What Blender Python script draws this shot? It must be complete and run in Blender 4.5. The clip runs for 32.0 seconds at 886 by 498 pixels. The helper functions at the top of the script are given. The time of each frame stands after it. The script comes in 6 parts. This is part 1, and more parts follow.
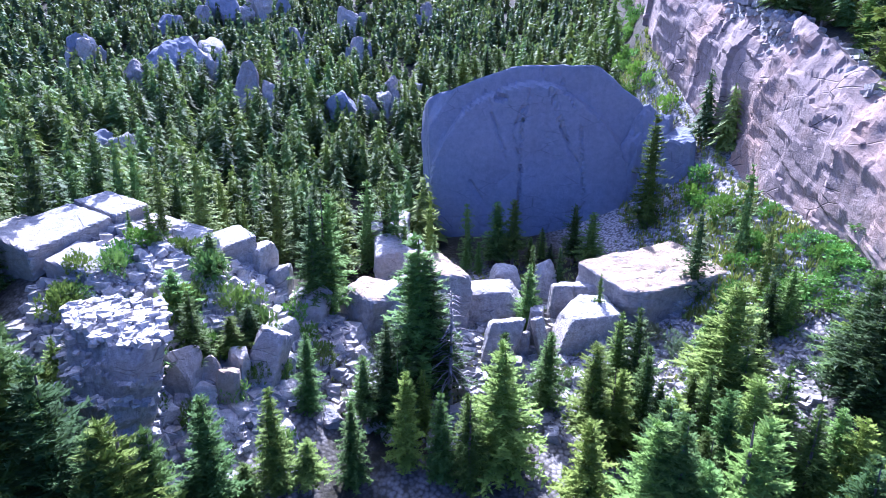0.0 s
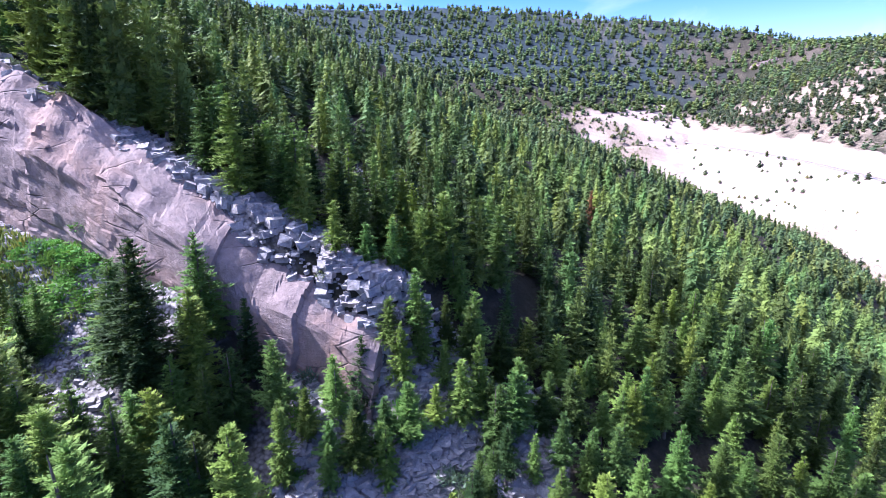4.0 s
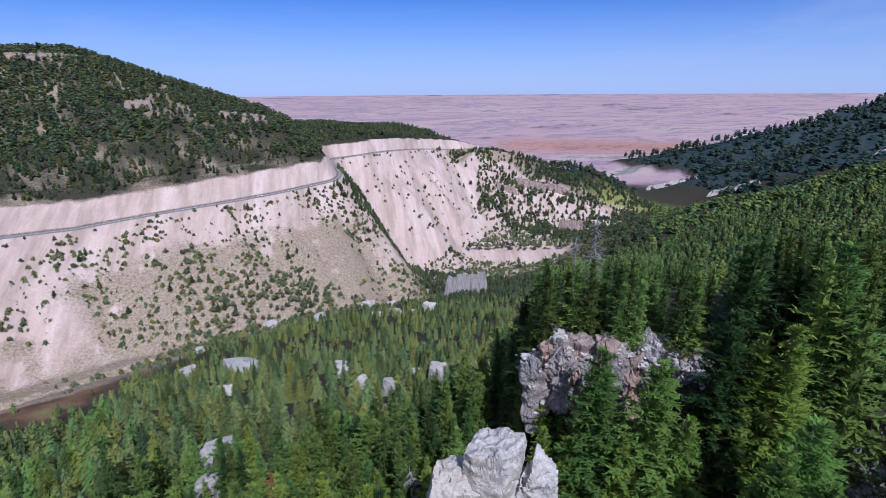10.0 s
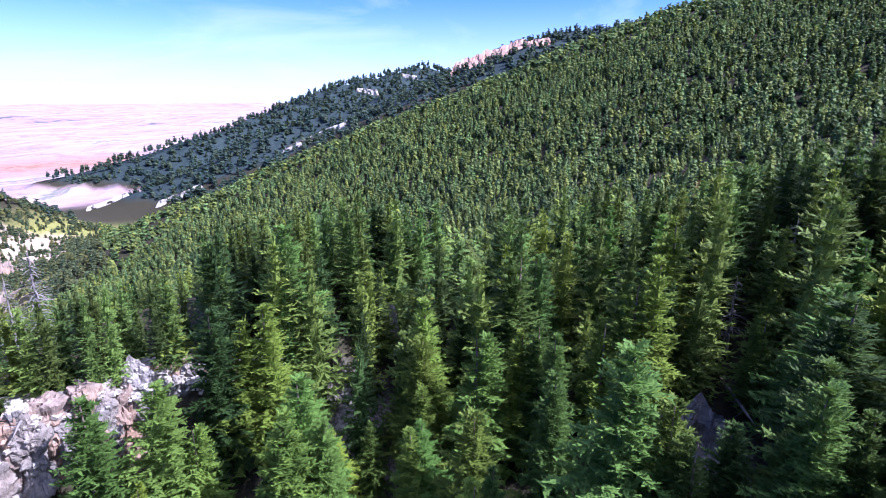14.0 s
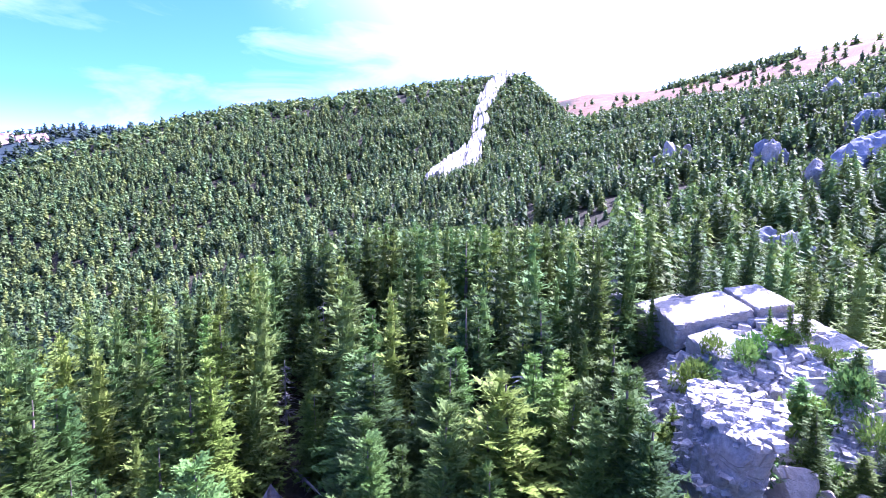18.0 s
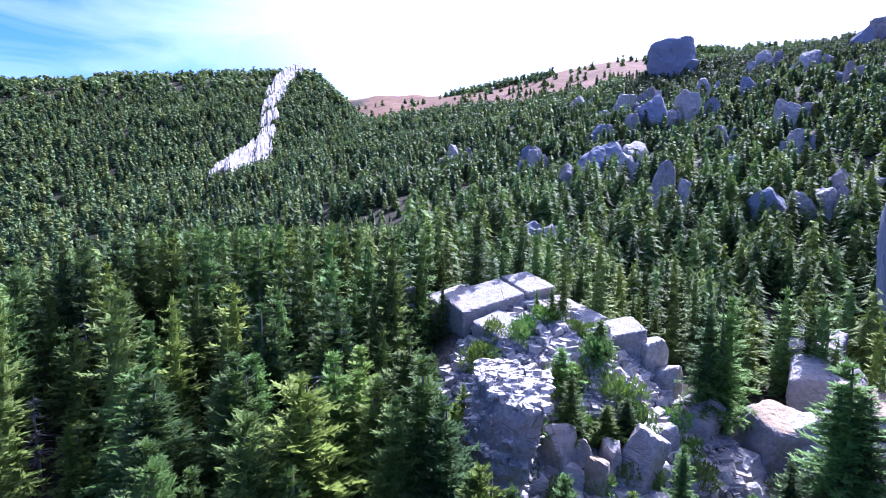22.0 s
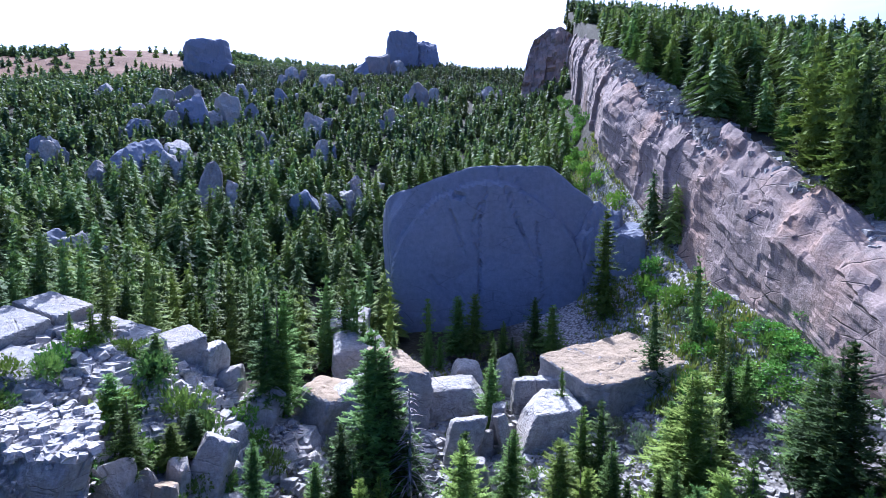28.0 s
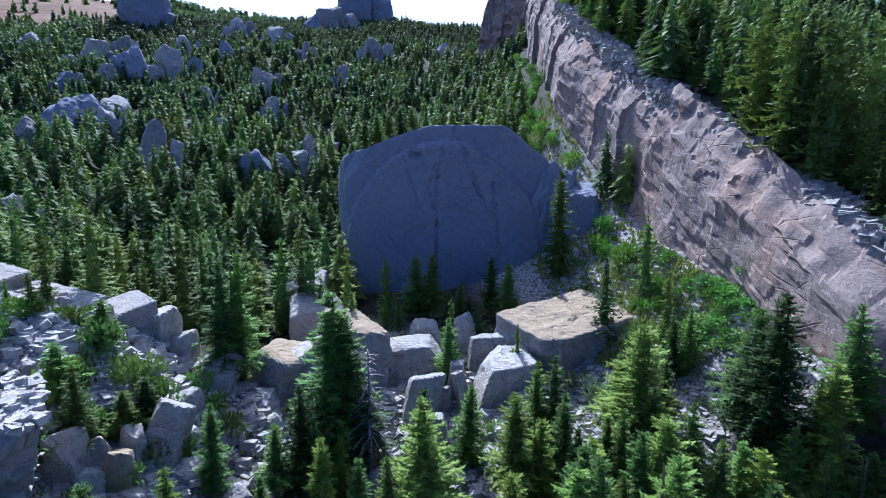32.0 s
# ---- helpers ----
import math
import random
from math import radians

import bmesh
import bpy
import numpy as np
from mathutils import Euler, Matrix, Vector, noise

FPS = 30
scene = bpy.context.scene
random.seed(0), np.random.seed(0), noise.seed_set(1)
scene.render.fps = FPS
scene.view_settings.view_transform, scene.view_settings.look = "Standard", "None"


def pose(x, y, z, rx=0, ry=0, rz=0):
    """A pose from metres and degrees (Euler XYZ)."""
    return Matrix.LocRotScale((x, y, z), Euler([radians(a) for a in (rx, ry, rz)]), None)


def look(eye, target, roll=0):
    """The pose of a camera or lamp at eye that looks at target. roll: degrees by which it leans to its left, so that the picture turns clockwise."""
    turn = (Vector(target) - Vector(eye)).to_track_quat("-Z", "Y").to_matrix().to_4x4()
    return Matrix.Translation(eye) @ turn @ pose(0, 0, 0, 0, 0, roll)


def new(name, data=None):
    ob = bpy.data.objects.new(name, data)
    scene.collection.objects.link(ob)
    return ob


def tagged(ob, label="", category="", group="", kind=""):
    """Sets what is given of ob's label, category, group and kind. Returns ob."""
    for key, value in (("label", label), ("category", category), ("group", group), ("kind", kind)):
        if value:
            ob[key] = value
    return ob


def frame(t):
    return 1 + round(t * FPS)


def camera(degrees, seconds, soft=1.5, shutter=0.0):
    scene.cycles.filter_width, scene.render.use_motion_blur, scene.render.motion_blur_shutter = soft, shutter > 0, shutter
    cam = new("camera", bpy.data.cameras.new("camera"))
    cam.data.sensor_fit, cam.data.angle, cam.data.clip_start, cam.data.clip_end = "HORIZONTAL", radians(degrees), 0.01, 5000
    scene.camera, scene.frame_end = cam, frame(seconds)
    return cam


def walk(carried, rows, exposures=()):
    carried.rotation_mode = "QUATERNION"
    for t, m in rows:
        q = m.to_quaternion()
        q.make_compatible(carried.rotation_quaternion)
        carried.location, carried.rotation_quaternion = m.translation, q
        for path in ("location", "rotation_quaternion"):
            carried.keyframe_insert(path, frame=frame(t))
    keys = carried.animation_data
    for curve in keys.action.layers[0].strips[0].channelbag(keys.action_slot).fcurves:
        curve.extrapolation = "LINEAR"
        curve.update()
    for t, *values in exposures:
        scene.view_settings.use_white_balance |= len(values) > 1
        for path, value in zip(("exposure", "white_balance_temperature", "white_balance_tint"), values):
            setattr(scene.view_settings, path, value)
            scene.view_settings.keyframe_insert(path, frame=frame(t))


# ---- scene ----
cam = camera(79.3, 32.0, soft=0.55)

# seconds, eye x y z, heading, pitch, roll: a hovering turn once round
WAY = [
    (0, 0, 0, 0, 2.47, -16.03, -0.16),
    (0.5, 0.36, 0.2, 0.05, -0.1, -16.01, -0.08),
    (1, 0.66, 0.29, 0.09, -5.94, -15.97, -0.05),
    (1.5, 0.87, 0.28, 0.1, -14.95, -15.87, 0.13),
    (2, 1, 0.24, 0.09, -23.2, -15.91, 0.27),
    (2.5, 1.15, 0.17, 0.03, -30.67, -15.87, 0.33),
    (3, 1.28, 0.05, -0.12, -42.26, -15.71, 0.46),
    (3.5, 1.32, -0.09, -0.29, -56.73, -15.54, 0.59),
    (4, 1.32, -0.24, -0.37, -70.36, -15.68, 0.75),
    (4.5, 1.3, -0.38, -0.4, -83.71, -15.67, 0.82),
    (6.5, 1.07, -1.08, -0.11, -125.88, -16.62, 1.15),
    (7, 1.02, -1.01, -0.19, -137.64, -16.65, 0.94),
    (7.5, 0.97, -0.94, -0.25, -151.74, -16.73, 0.89),
    (8, 0.93, -0.86, -0.26, -163.7, -16.79, 0.71),
    (8.5, 0.9, -0.77, -0.25, -173.38, -16.78, 0.59),
    (9, 0.86, -0.69, -0.24, -183.36, -16.8, 0.5),
    (9.5, 0.82, -0.63, -0.24, -188.4, -16.76, 0.5),
    (10, 0.79, -0.57, -0.23, -192.35, -16.69, 0.43),
    (10.5, 0.76, -0.53, -0.22, -198.69, -16.6, 0.33),
    (11, 0.71, -0.5, -0.21, -204.95, -16.55, 0.22),
    (11.5, 0.67, -0.51, -0.22, -211.32, -16.44, 0.11),
    (12, 0.61, -0.5, -0.24, -217.9, -16.36, 0.08),
    (12.5, 0.53, -0.46, -0.27, -224.8, -16.32, 0.07),
    (13, 0.47, -0.4, -0.3, -232.12, -16.13, 0.01),
    (13.5, 0.45, -0.32, -0.32, -239.65, -16.04, 0.03),
    (14, 0.46, -0.25, -0.34, -247.5, -15.96, 0.06),
    (14.5, 0.5, -0.2, -0.38, -255.87, -15.9, 0.04),
    (15, 0.52, -0.14, -0.45, -264.36, -15.72, 0.06),
    (15.5, 0.52, -0.09, -0.54, -272.74, -15.52, 0.08),
    (17.27, 0.42, 0.3, -0.2, -291.6, -15.4, 0.35),
    (17.5, 0.4, 0.48, -0.1, -293.48, -12.27, 0.42),
    (17.88, 0.4, 0.4, -0.2, -293.9, -5.85, 0.32),
    (18, 0.4, 0.41, -0.21, -294.1, -5.61, 0.32),
    (18.5, 0.42, 0.35, -0.28, -295, -5.66, 0.34),
    (19, 0.45, 0.29, -0.31, -295.51, -5.7, 0.31),
    (19.5, 0.49, 0.25, -0.32, -296.12, -5.74, 0.29),
    (20, 0.53, 0.22, -0.33, -297.84, -5.76, 0.23),
    (20.5, 0.57, 0.22, -0.34, -301.35, -5.72, 0.27),
    (21, 0.61, 0.22, -0.32, -305.48, -5.76, 0.18),
    (21.5, 0.66, 0.22, -0.27, -309.7, -5.75, 0.17),
    (22, 0.74, 0.21, -0.23, -315.7, -5.86, 0.19),
    (22.5, 0.81, 0.17, -0.24, -325.78, -5.82, 0.2),
    (23, 0.84, 0.12, -0.26, -332.14, -5.83, 0.25),
    (23.5, 0.85, 0.1, -0.27, -333.94, -5.87, 0.18),
    (24, 0.85, 0.11, -0.26, -335.82, -5.82, 0.19),
    (24.5, 0.84, 0.11, -0.25, -336.62, -5.83, 0.15),
    (26.5, 0.9, 0.16, -0.13, -349.11, -5.8, 0.07),
    (27, 0.85, 0.09, -0.07, -354.36, -5.87, 0.06),
    (27.5, 0.82, 0.05, -0.03, -359.11, -5.87, 0.08),
    (28, 0.82, 0.03, -0.01, -361.29, -5.89, 0.07),
    (28.5, 0.81, 0.04, 0, -363.17, -5.87, 0.06),
    (29, 0.8, 0.05, 0.01, -363.76, -5.95, -0.03),
    (29.5, 0.81, 0.06, 0, -364.25, -5.93, -0.03),
    (30, 0.81, 0.08, 0, -364.75, -5.9, -0.04),
    (30.5, 0.82, 0.09, 0, -365.05, -5.94, -0.04),
    (31, 0.83, 0.1, -0.01, -365.34, -5.89, -0.04),
    (31.25, 0.84, 0.11, -0.02, -365.5, -5.95, -0.04),
    (31.5, 0.84, 0.11, -0.03, -365.64, -6.83, -0.05),
    (31.75, 0.84, 0.11, -0.03, -365.8, -8.3, -0.03),
    (32, 0.84, 0.11, -0.03, -365.9, -10.1, 0),
]
walk(cam, [(t, pose(x, y, z, 90 + p, r, h)) for t, x, y, z, h, p, r in WAY],
     exposures=[(0, 2.18, 4760, 34), (1, 2.05, 4780, 31), (2, 1.98, 4780, 28), (3, 1.87, 4850, 29), (4, 1.84, 5060, 35), (6.5, 1.0, 5600, 22), (8, 0.35, 5250, 20), (10, 0.1, 5100, 21), (12, 0.4, 5400, 13), (13, 0.78, 5560, 13),
                (14, 1.47, 5150, 33), (15, 2.08, 4760, 47), (17.5, 2.65, 4920, 48), (18, 2.65, 4930, 48), (19, 2.3, 5080, 42), (20, 1.88, 5180, 32), (21, 1.88, 5020, 36), (23, 1.76, 4920, 34), (27, 1.52, 4920, 26), (28, 1.5, 4880, 23), (30, 1.38, 4900, 22), (31, 1.2, 5000, 18), (32, 1.15, 4800, 16)])

# ---- light ----
SUN_BEARING, SUN_HEIGHT = -8.0, 47.0
world = bpy.data.worlds.new("sky")
scene.world = world
world.use_nodes = True
wn = world.node_tree
sky = wn.nodes.new("ShaderNodeTexSky")
sky.sky_type = 'NISHITA'
sky.sun_disc = False
sky.sun_elevation, sky.sun_rotation = radians(SUN_HEIGHT), radians(SUN_BEARING)
sky.altitude, sky.air_density, sky.dust_density, sky.ozone_density = 1500, 1.0, 0.3, 3.2
# thin cirrus drawn out along the wind
wv = wn.nodes.new("ShaderNodeTexCoord").outputs["Generated"]
wm = wn.nodes.new("ShaderNodeMapping")
wm.inputs["Scale"].default_value, wm.inputs["Rotation"].default_value = (1.2, 3.0, 9.0), (0.25, 0.1, 0.5)
wn.links.new(wv, wm.inputs["Vector"])
wc = wn.nodes.new("ShaderNodeTexNoise")
wc.inputs["Scale"].default_value, wc.inputs["Detail"].default_value, wc.inputs["Roughness"].default_value, wc.inputs["Distortion"].default_value = 1.6, 7, 0.55, 0.6
wn.links.new(wm.outputs[0], wc.inputs["Vector"])
wr = wn.nodes.new("ShaderNodeMapRange")
wr.inputs[1].default_value, wr.inputs[2].default_value, wr.inputs[4].default_value = 0.50, 1.0, 0.5
wn.links.new(wc.outputs["Fac"], wr.inputs[0])
wx = wn.nodes.new("ShaderNodeMix")
wx.data_type = 'RGBA'
wx.inputs[7].default_value = (11, 11.3, 11.8, 1)
wn.links.new(wr.outputs[0], wx.inputs[0])
wb = wn.nodes.new("ShaderNodeMix")
wb.data_type, wb.blend_type = 'RGBA', 'MULTIPLY'
wb.inputs[0].default_value, wb.inputs[7].default_value = 1.0, (0.82, 1.15, 1.72, 1)
wn.links.new(sky.outputs[0], wb.inputs[6])
wn.links.new(wb.outputs[2], wx.inputs[6])
# pale veil low over the horizon, and the bright air round the sun
wz = wn.nodes.new("ShaderNodeSeparateXYZ")
wn.links.new(wv, wz.inputs[0])
wh = wn.nodes.new("ShaderNodeMapRange")
wh.interpolation_type = 'SMOOTHSTEP'
wh.inputs[1].default_value, wh.inputs[2].default_value, wh.inputs[3].default_value, wh.inputs[4].default_value = -0.02, 0.17, 0.70, 0.0
wn.links.new(wz.outputs[2], wh.inputs[0])
wy = wn.nodes.new("ShaderNodeMix")
wy.data_type = 'RGBA'
wy.inputs[7].default_value = (10.0, 11.4, 14.6, 1)
wn.links.new(wh.outputs[0], wy.inputs[0])
wn.links.new(wx.outputs[2], wy.inputs[6])
wd = wn.nodes.new("ShaderNodeVectorMath")
wd.operation = 'DOT_PRODUCT'
wd.inputs[1].default_value = (math.sin(radians(SUN_BEARING)) * math.cos(radians(SUN_HEIGHT)), math.cos(radians(SUN_BEARING)) * math.cos(radians(SUN_HEIGHT)), math.sin(radians(SUN_HEIGHT)))
wn.links.new(wv, wd.inputs[0])
wg = wn.nodes.new("ShaderNodeMapRange")
wg.interpolation_type = 'SMOOTHSTEP'
wg.inputs[1].default_value, wg.inputs[2].default_value, wg.inputs[4].default_value = 0.35, 1.0, 0.8
wn.links.new(wd.outputs["Value"], wg.inputs[0])
wa = wn.nodes.new("ShaderNodeMix")
wa.data_type = 'RGBA'
wa.inputs[7].default_value = (21, 21, 21, 1)
wn.links.new(wg.outputs[0], wa.inputs[0])
wn.links.new(wy.outputs[2], wa.inputs[6])
wn.links.new(wa.outputs[2], wn.nodes["Background"].inputs[0])
wn.nodes["Background"].inputs[1].default_value = 0.046
sun_data = bpy.data.lights.new("sun", 'SUN')
sun_data.energy, sun_data.angle, sun_data.color = 5.0, radians(0.53), (1.0, 0.93, 0.80)
sun = new("sun", sun_data)
_b, _h = radians(SUN_BEARING), radians(SUN_HEIGHT)
sun.matrix_world = look((0, 0, 0), (-math.sin(_b) * math.cos(_h), -math.cos(_b) * math.cos(_h), -math.sin(_h)))


# ---- small arithmetic ----
def sstep(a, b, v):
    s = np.clip((np.asarray(v, float) - a) / (b - a), 0, 1)
    return s * s * (3 - 2 * s)


def smax(a, b, k):
    h = np.clip(0.5 + 0.5 * (a - b) / k, 0, 1)
    return b + (a - b) * h + k * h * (1 - h)


def smin(a, b, k):
    return -smax(-a, -b, k)


def hashed(i, j, k, seed):
    n = (i.astype(np.int64) * 374761393 + j.astype(np.int64) * 668265263 + k.astype(np.int64) * 2147483647 + seed * 1274126177)
    n = (n ^ (n >> 13)) * 1274126177 & 0x7fffffff
    n = (n ^ (n >> 16)) & 0xffff
    return n / 32768.0 - 1.0


def vnoise(x, y, z=0.0, seed=0):
    """Smooth noise in -1..1."""
    x, y, z = np.broadcast_arrays(np.asarray(x, float), np.asarray(y, float), np.asarray(z, float))
    i, j, k = np.floor(x), np.floor(y), np.floor(z)
    u, v, w = x - i, y - j, z - k
    u, v, w = u * u * (3 - 2 * u), v * v * (3 - 2 * v), w * w * (3 - 2 * w)
    out = 0
    for a in (0, 1):
        for b in (0, 1):
            for c in (0, 1):
                out = out + hashed(i + a, j + b, k + c, seed) * (u if a else 1 - u) * (v if b else 1 - v) * (w if c else 1 - w)
    return out


def fbm(x, y, z=0.0, seed=0, octaves=4):
    out, amp = 0, 1.0
    for o in range(octaves):
        out = out + amp * vnoise(np.asarray(x) * 2 ** o, np.asarray(y) * 2 ** o, np.asarray(z) * 2 ** o, seed + o)
        amp *= 0.5
    return out


def polar(bearing, r):
    b = np.radians(bearing)
    return np.sin(b) * r, np.cos(b) * r


def bearing_of(x, y):
    return np.degrees(np.arctan2(x, y)) % 360


# ---- the lie of the land ----
def cliff_x(y):
    return 40 + 0.2 * np.maximum(0, y - 118)


def cliff_foot(y):
    return np.interp(y, [10, 20, 24, 32, 36, 46, 62, 75, 92, 122, 212, 330], [-30, -26.8, -25.8, -23.5, -18, -16, -13.5, -11, -5, 11, 34, 72])


def cliff_top(y):
    return np.interp(y, [10, 20, 24, 32, 38, 46, 62, 75, 92, 122, 212, 330], [-28, -20.5, -18.0, -15.2, -10, -5.5, 2, 8, 13, 26, 60, 95])


def ridge(x, y, knots, slope, back):
    """A ridge along knots of (bearing, distance, height); slope on the near side, back on the far one."""
    best = np.full(np.shape(x), -1e9)
    pts = [(*polar(b, r), h) for b, r, h in knots]
    for (ax, ay, ah), (bx, by, bh) in zip(pts, pts[1:]):
        dx, dy = bx - ax, by - ay
        t = np.clip(((x - ax) * dx + (y - ay) * dy) / (dx * dx + dy * dy), 0, 1)
        px, py = ax + t * dx, ay + t * dy
        d = np.hypot(x - px, y - py)
        far = np.hypot(x, y) > np.hypot(px, py)
        best = np.maximum(best, ah + t * (bh - ah) - d * np.where(far, back, slope))
    return best


def valley_coords(x, y):
    """Across the main valley and down along it."""
    a, b = radians(150), radians(240)
    return x * math.sin(a) + y * math.cos(a), x * math.sin(b) + y * math.cos(b)


def road_q(p):
    return 490 + 165 * sstep(285, 405, p) + 0.33 * np.maximum(p - 440, 0) + 7 * np.sin(p / 47.0) * sstep(-1000, -900, p)


def road_z(p):
    return -104 + 0.055 * np.minimum(np.abs(p - 60), 700) - 8 * sstep(300, 420, p) - 45 * sstep(430, 830, p)


def stream_z(p):
    return -176 - np.where(p > 0, 0.095, 0.06) * p


def far_side(q, p):
    qr, zr = road_q(p), road_z(p)
    s = q - qr
    crest = 49 - 34 * np.exp(-((p + 430) / 160) ** 2) + 44 * sstep(-500, -900, p) - 114 * sstep(100, 440, p) - 66 * sstep(640, 900, p) - 150 * sstep(890, 1040, p)
    flute = vnoise(p / 38.0, s / 140.0, 0, 91) * 9 + vnoise(p / 15.0, s / 80.0, 0, 93) * 3
    low = zr + 0.72 * (s + 5) + flute * sstep(-10, -60, s)
    cut = zr + 0.75 * np.clip(s - 5, 0, 22)
    up = cut + 0.44 * np.maximum(s - 27, 0)
    up = smin(up, crest + 4 * np.sin(p / 60.0), 25)
    up = np.where(s > 420, up - 0.3 * (s - 420), up)
    out = np.where(s < -5, low, np.where(s < 5, zr, up))
    return np.where(p > 840, smin(out, crest + 4, 8), out)


def plain_z(r):
    return np.where(r > 700, -205 + 187 * sstep(900, 6500, r), -400)


def bank_zone(q, p):
    s = q - road_q(p)
    return sstep(-138, -128, s) * sstep(58, 48, s) * sstep(-720, -690, p) * sstep(850, 825, p)


def ground_z(x, y, rough=True):
    x, y = np.asarray(x, float), np.asarray(y, float)
    r = np.hypot(x, y)
    q, p = valley_coords(x, y)
    # the side gully below the camera and the slope above it
    zc = np.where(y > 0, -38 + 0.14 * y, -38 + 0.33 * y) + 0.21 * np.maximum(0, y - 100)
    zc = smin(zc, 116 + 0.03 * (y - 480), 30)
    foot = cliff_foot(y)
    xc = cliff_x(y)
    apron = np.maximum(foot - zc, 0) * sstep(8, 24, y)
    zc = zc + apron * np.exp(-np.maximum(xc - 3 - x, 0) / 13.0)
    shoulder = np.exp(-((x + 85) / 42.0) ** 2) * np.exp(-((y - 40) / 95.0) ** 2)
    zc = zc + 15 * shoulder
    zc = zc + 14 * np.exp(-((x + 33) / 16.0) ** 2 - ((y - 50) / 18.0) ** 2)
    zc = zc - 30 * sstep(-130, -230, x) * sstep(260, 60, y)
    zc = zc + 27 * np.exp(-(np.hypot((x + 57) / 38.0, (y + 63) / 31.0)) ** 4)
    zc = zc - 30 * sstep(-190, -420, x) * sstep(240, 330, y)
    # the forested slope above the cliff
    n = 0.888 * x + 0.459 * y
    zr_ = -25 + 0.43 * y - 0.05 * (x - 40) - 0.05 * np.maximum(y - 110, 0)
    zr_ = zr_ - 0.6 * np.maximum(n - 255, 0)
    soft = sstep(22, 6, y)
    edge = sstep(-1.0 - 24 * soft, 3.0 + 34 * soft, x - xc)
    z = zc * (1 - edge) + zr_ * edge
    # the slope falls away faster towards the meadow
    be = np.degrees(np.arctan2(x, y)) % 360
    z = z - np.interp(be, [105, 125, 138, 147, 158], [0, 0.085, 0.185, 0.18, 0]) * np.clip(r - 25, 0, 380)
    z = z + 5.5 * edge * sstep(140, 245, n) * sstep(78, 54, be) * (be < 180)
    # the hill across the gully
    u = x * math.sin(radians(290)) + y * math.cos(radians(290))
    v = x * math.sin(radians(200)) + y * math.cos(radians(200))
    zl = -15 + 0.45 * (u - 350) - 0.10 * v
    zl = smin(zl, 155 - 0.15 * (v + 130) - 0.4 * np.maximum(v - 250, 0), 26)
    zl = zl - 0.5 * np.maximum(u - 800, 0) - 0.9 * np.maximum(-v - 150, 0)
    z = smax(z, zl, 18)
    z = z - 1.2 * np.maximum(r - 760, 0)
    # the shelf behind the crag
    shelf = -28.6 + 0.04 * (r - 57)
    z = z + np.maximum(shelf - z, 0) * sstep(56.6, 58.6, r) * sstep(92, 76, r) * sstep(201, 204.5, be) * sstep(234, 227, be)
    # ridges behind
    z = smax(z, ridge(x, y, ((307, 985, 172), (312, 940, 170), (317, 900, 163), (324, 860, 176), (334, 830, 190), (350, 760, 166)), 0.30, 0.35), 8)
    z = smax(z, ridge(x, y, ((207, 1500, -200), (224, 1500, -92), (237, 1750, 38), (246, 2000, 108)), 0.42, 0.5), 8)
    z = smax(z, ridge(x, y, ((212, 1150, -215), (232, 1250, -60), (247, 1350, 45), (258, 1300, 135), (268, 1300, 150)), 0.42, 0.5), 8)
    z = smax(z, ridge(x, y, ((40, 1500, 215), (80, 1450, 205), (93, 1400, 155), (104, 1300, 97)), 0.41, 0.35), 10)
    # the wooded spur where the valley opens
    z = smax(z, ridge(x, y, ((196, 985, -104), (200, 1000, -116), (203.5, 1015, -133), (207.7, 1030, -147), (210.5, 1010, -172), (213, 980, -207)), 0.5, 0.5), 6)
    # across the main valley
    f = far_side(q, p)
    f = np.where(p > 1020, f - (p - 1020), f)
    z = smax(z, f, 2.5)
    z = smax(z, stream_z(np.clip(p, -900, 900)), 10)
    z = smax(z, plain_z(r), 12)
    if rough:
        benched = 1 - np.exp(-((q - road_q(p)) / 14.0) ** 2) * (q > 300)
        z = z + benched * (fbm(x / 60, y / 60, seed=3) * np.clip(r / 60, 0, 4) * 0.8 + fbm(x / 7, y / 7, seed=9, octaves=3) * 0.45) * sstep(4500, 1500, r)
    return z


# ---- materials ----
def material(name):
    m = bpy.data.materials.new(name)
    m.use_nodes = True
    nt = m.node_tree
    return m, nt, nt.nodes["Principled BSDF"]


def node(nt, kind, **inputs):
    n = nt.nodes.new(kind)
    for k, v in inputs.items():
        key = k.replace("_", " ")
        if isinstance(v, bpy.types.NodeSocket):
            nt.links.new(v, n.inputs[key])
        else:
            n.inputs[key].default_value = v
    return n


def coords(nt, scale=(1, 1, 1), world_space=True):
    src = nt.nodes.new("ShaderNodeNewGeometry").outputs["Position"] if world_space else nt.nodes.new("ShaderNodeTexCoord").outputs["Object"]
    m = nt.nodes.new("ShaderNodeMapping")
    nt.links.new(src, m.inputs["Vector"])
    m.inputs["Scale"].default_value = scale
    return m.outputs[0]


def noise_of(nt, vec, scale, detail=5.0, rough=0.6, distortion=0.0):
    return node(nt, "ShaderNodeTexNoise", Vector=vec, Scale=scale, Detail=detail, Roughness=rough, Distortion=distortion).outputs["Fac"]


def ramp(nt, fac, stops):
    n = nt.nodes.new("ShaderNodeValToRGB")
    nt.links.new(fac, n.inputs[0])
    e = n.color_ramp.elements
    while len(e) < len(stops):
        e.new(0.5)
    for el, (pos, col) in zip(e, stops):
        el.position = pos
        el.color = (*col, 1) if len(col) == 3 else col
    return n.outputs[0]


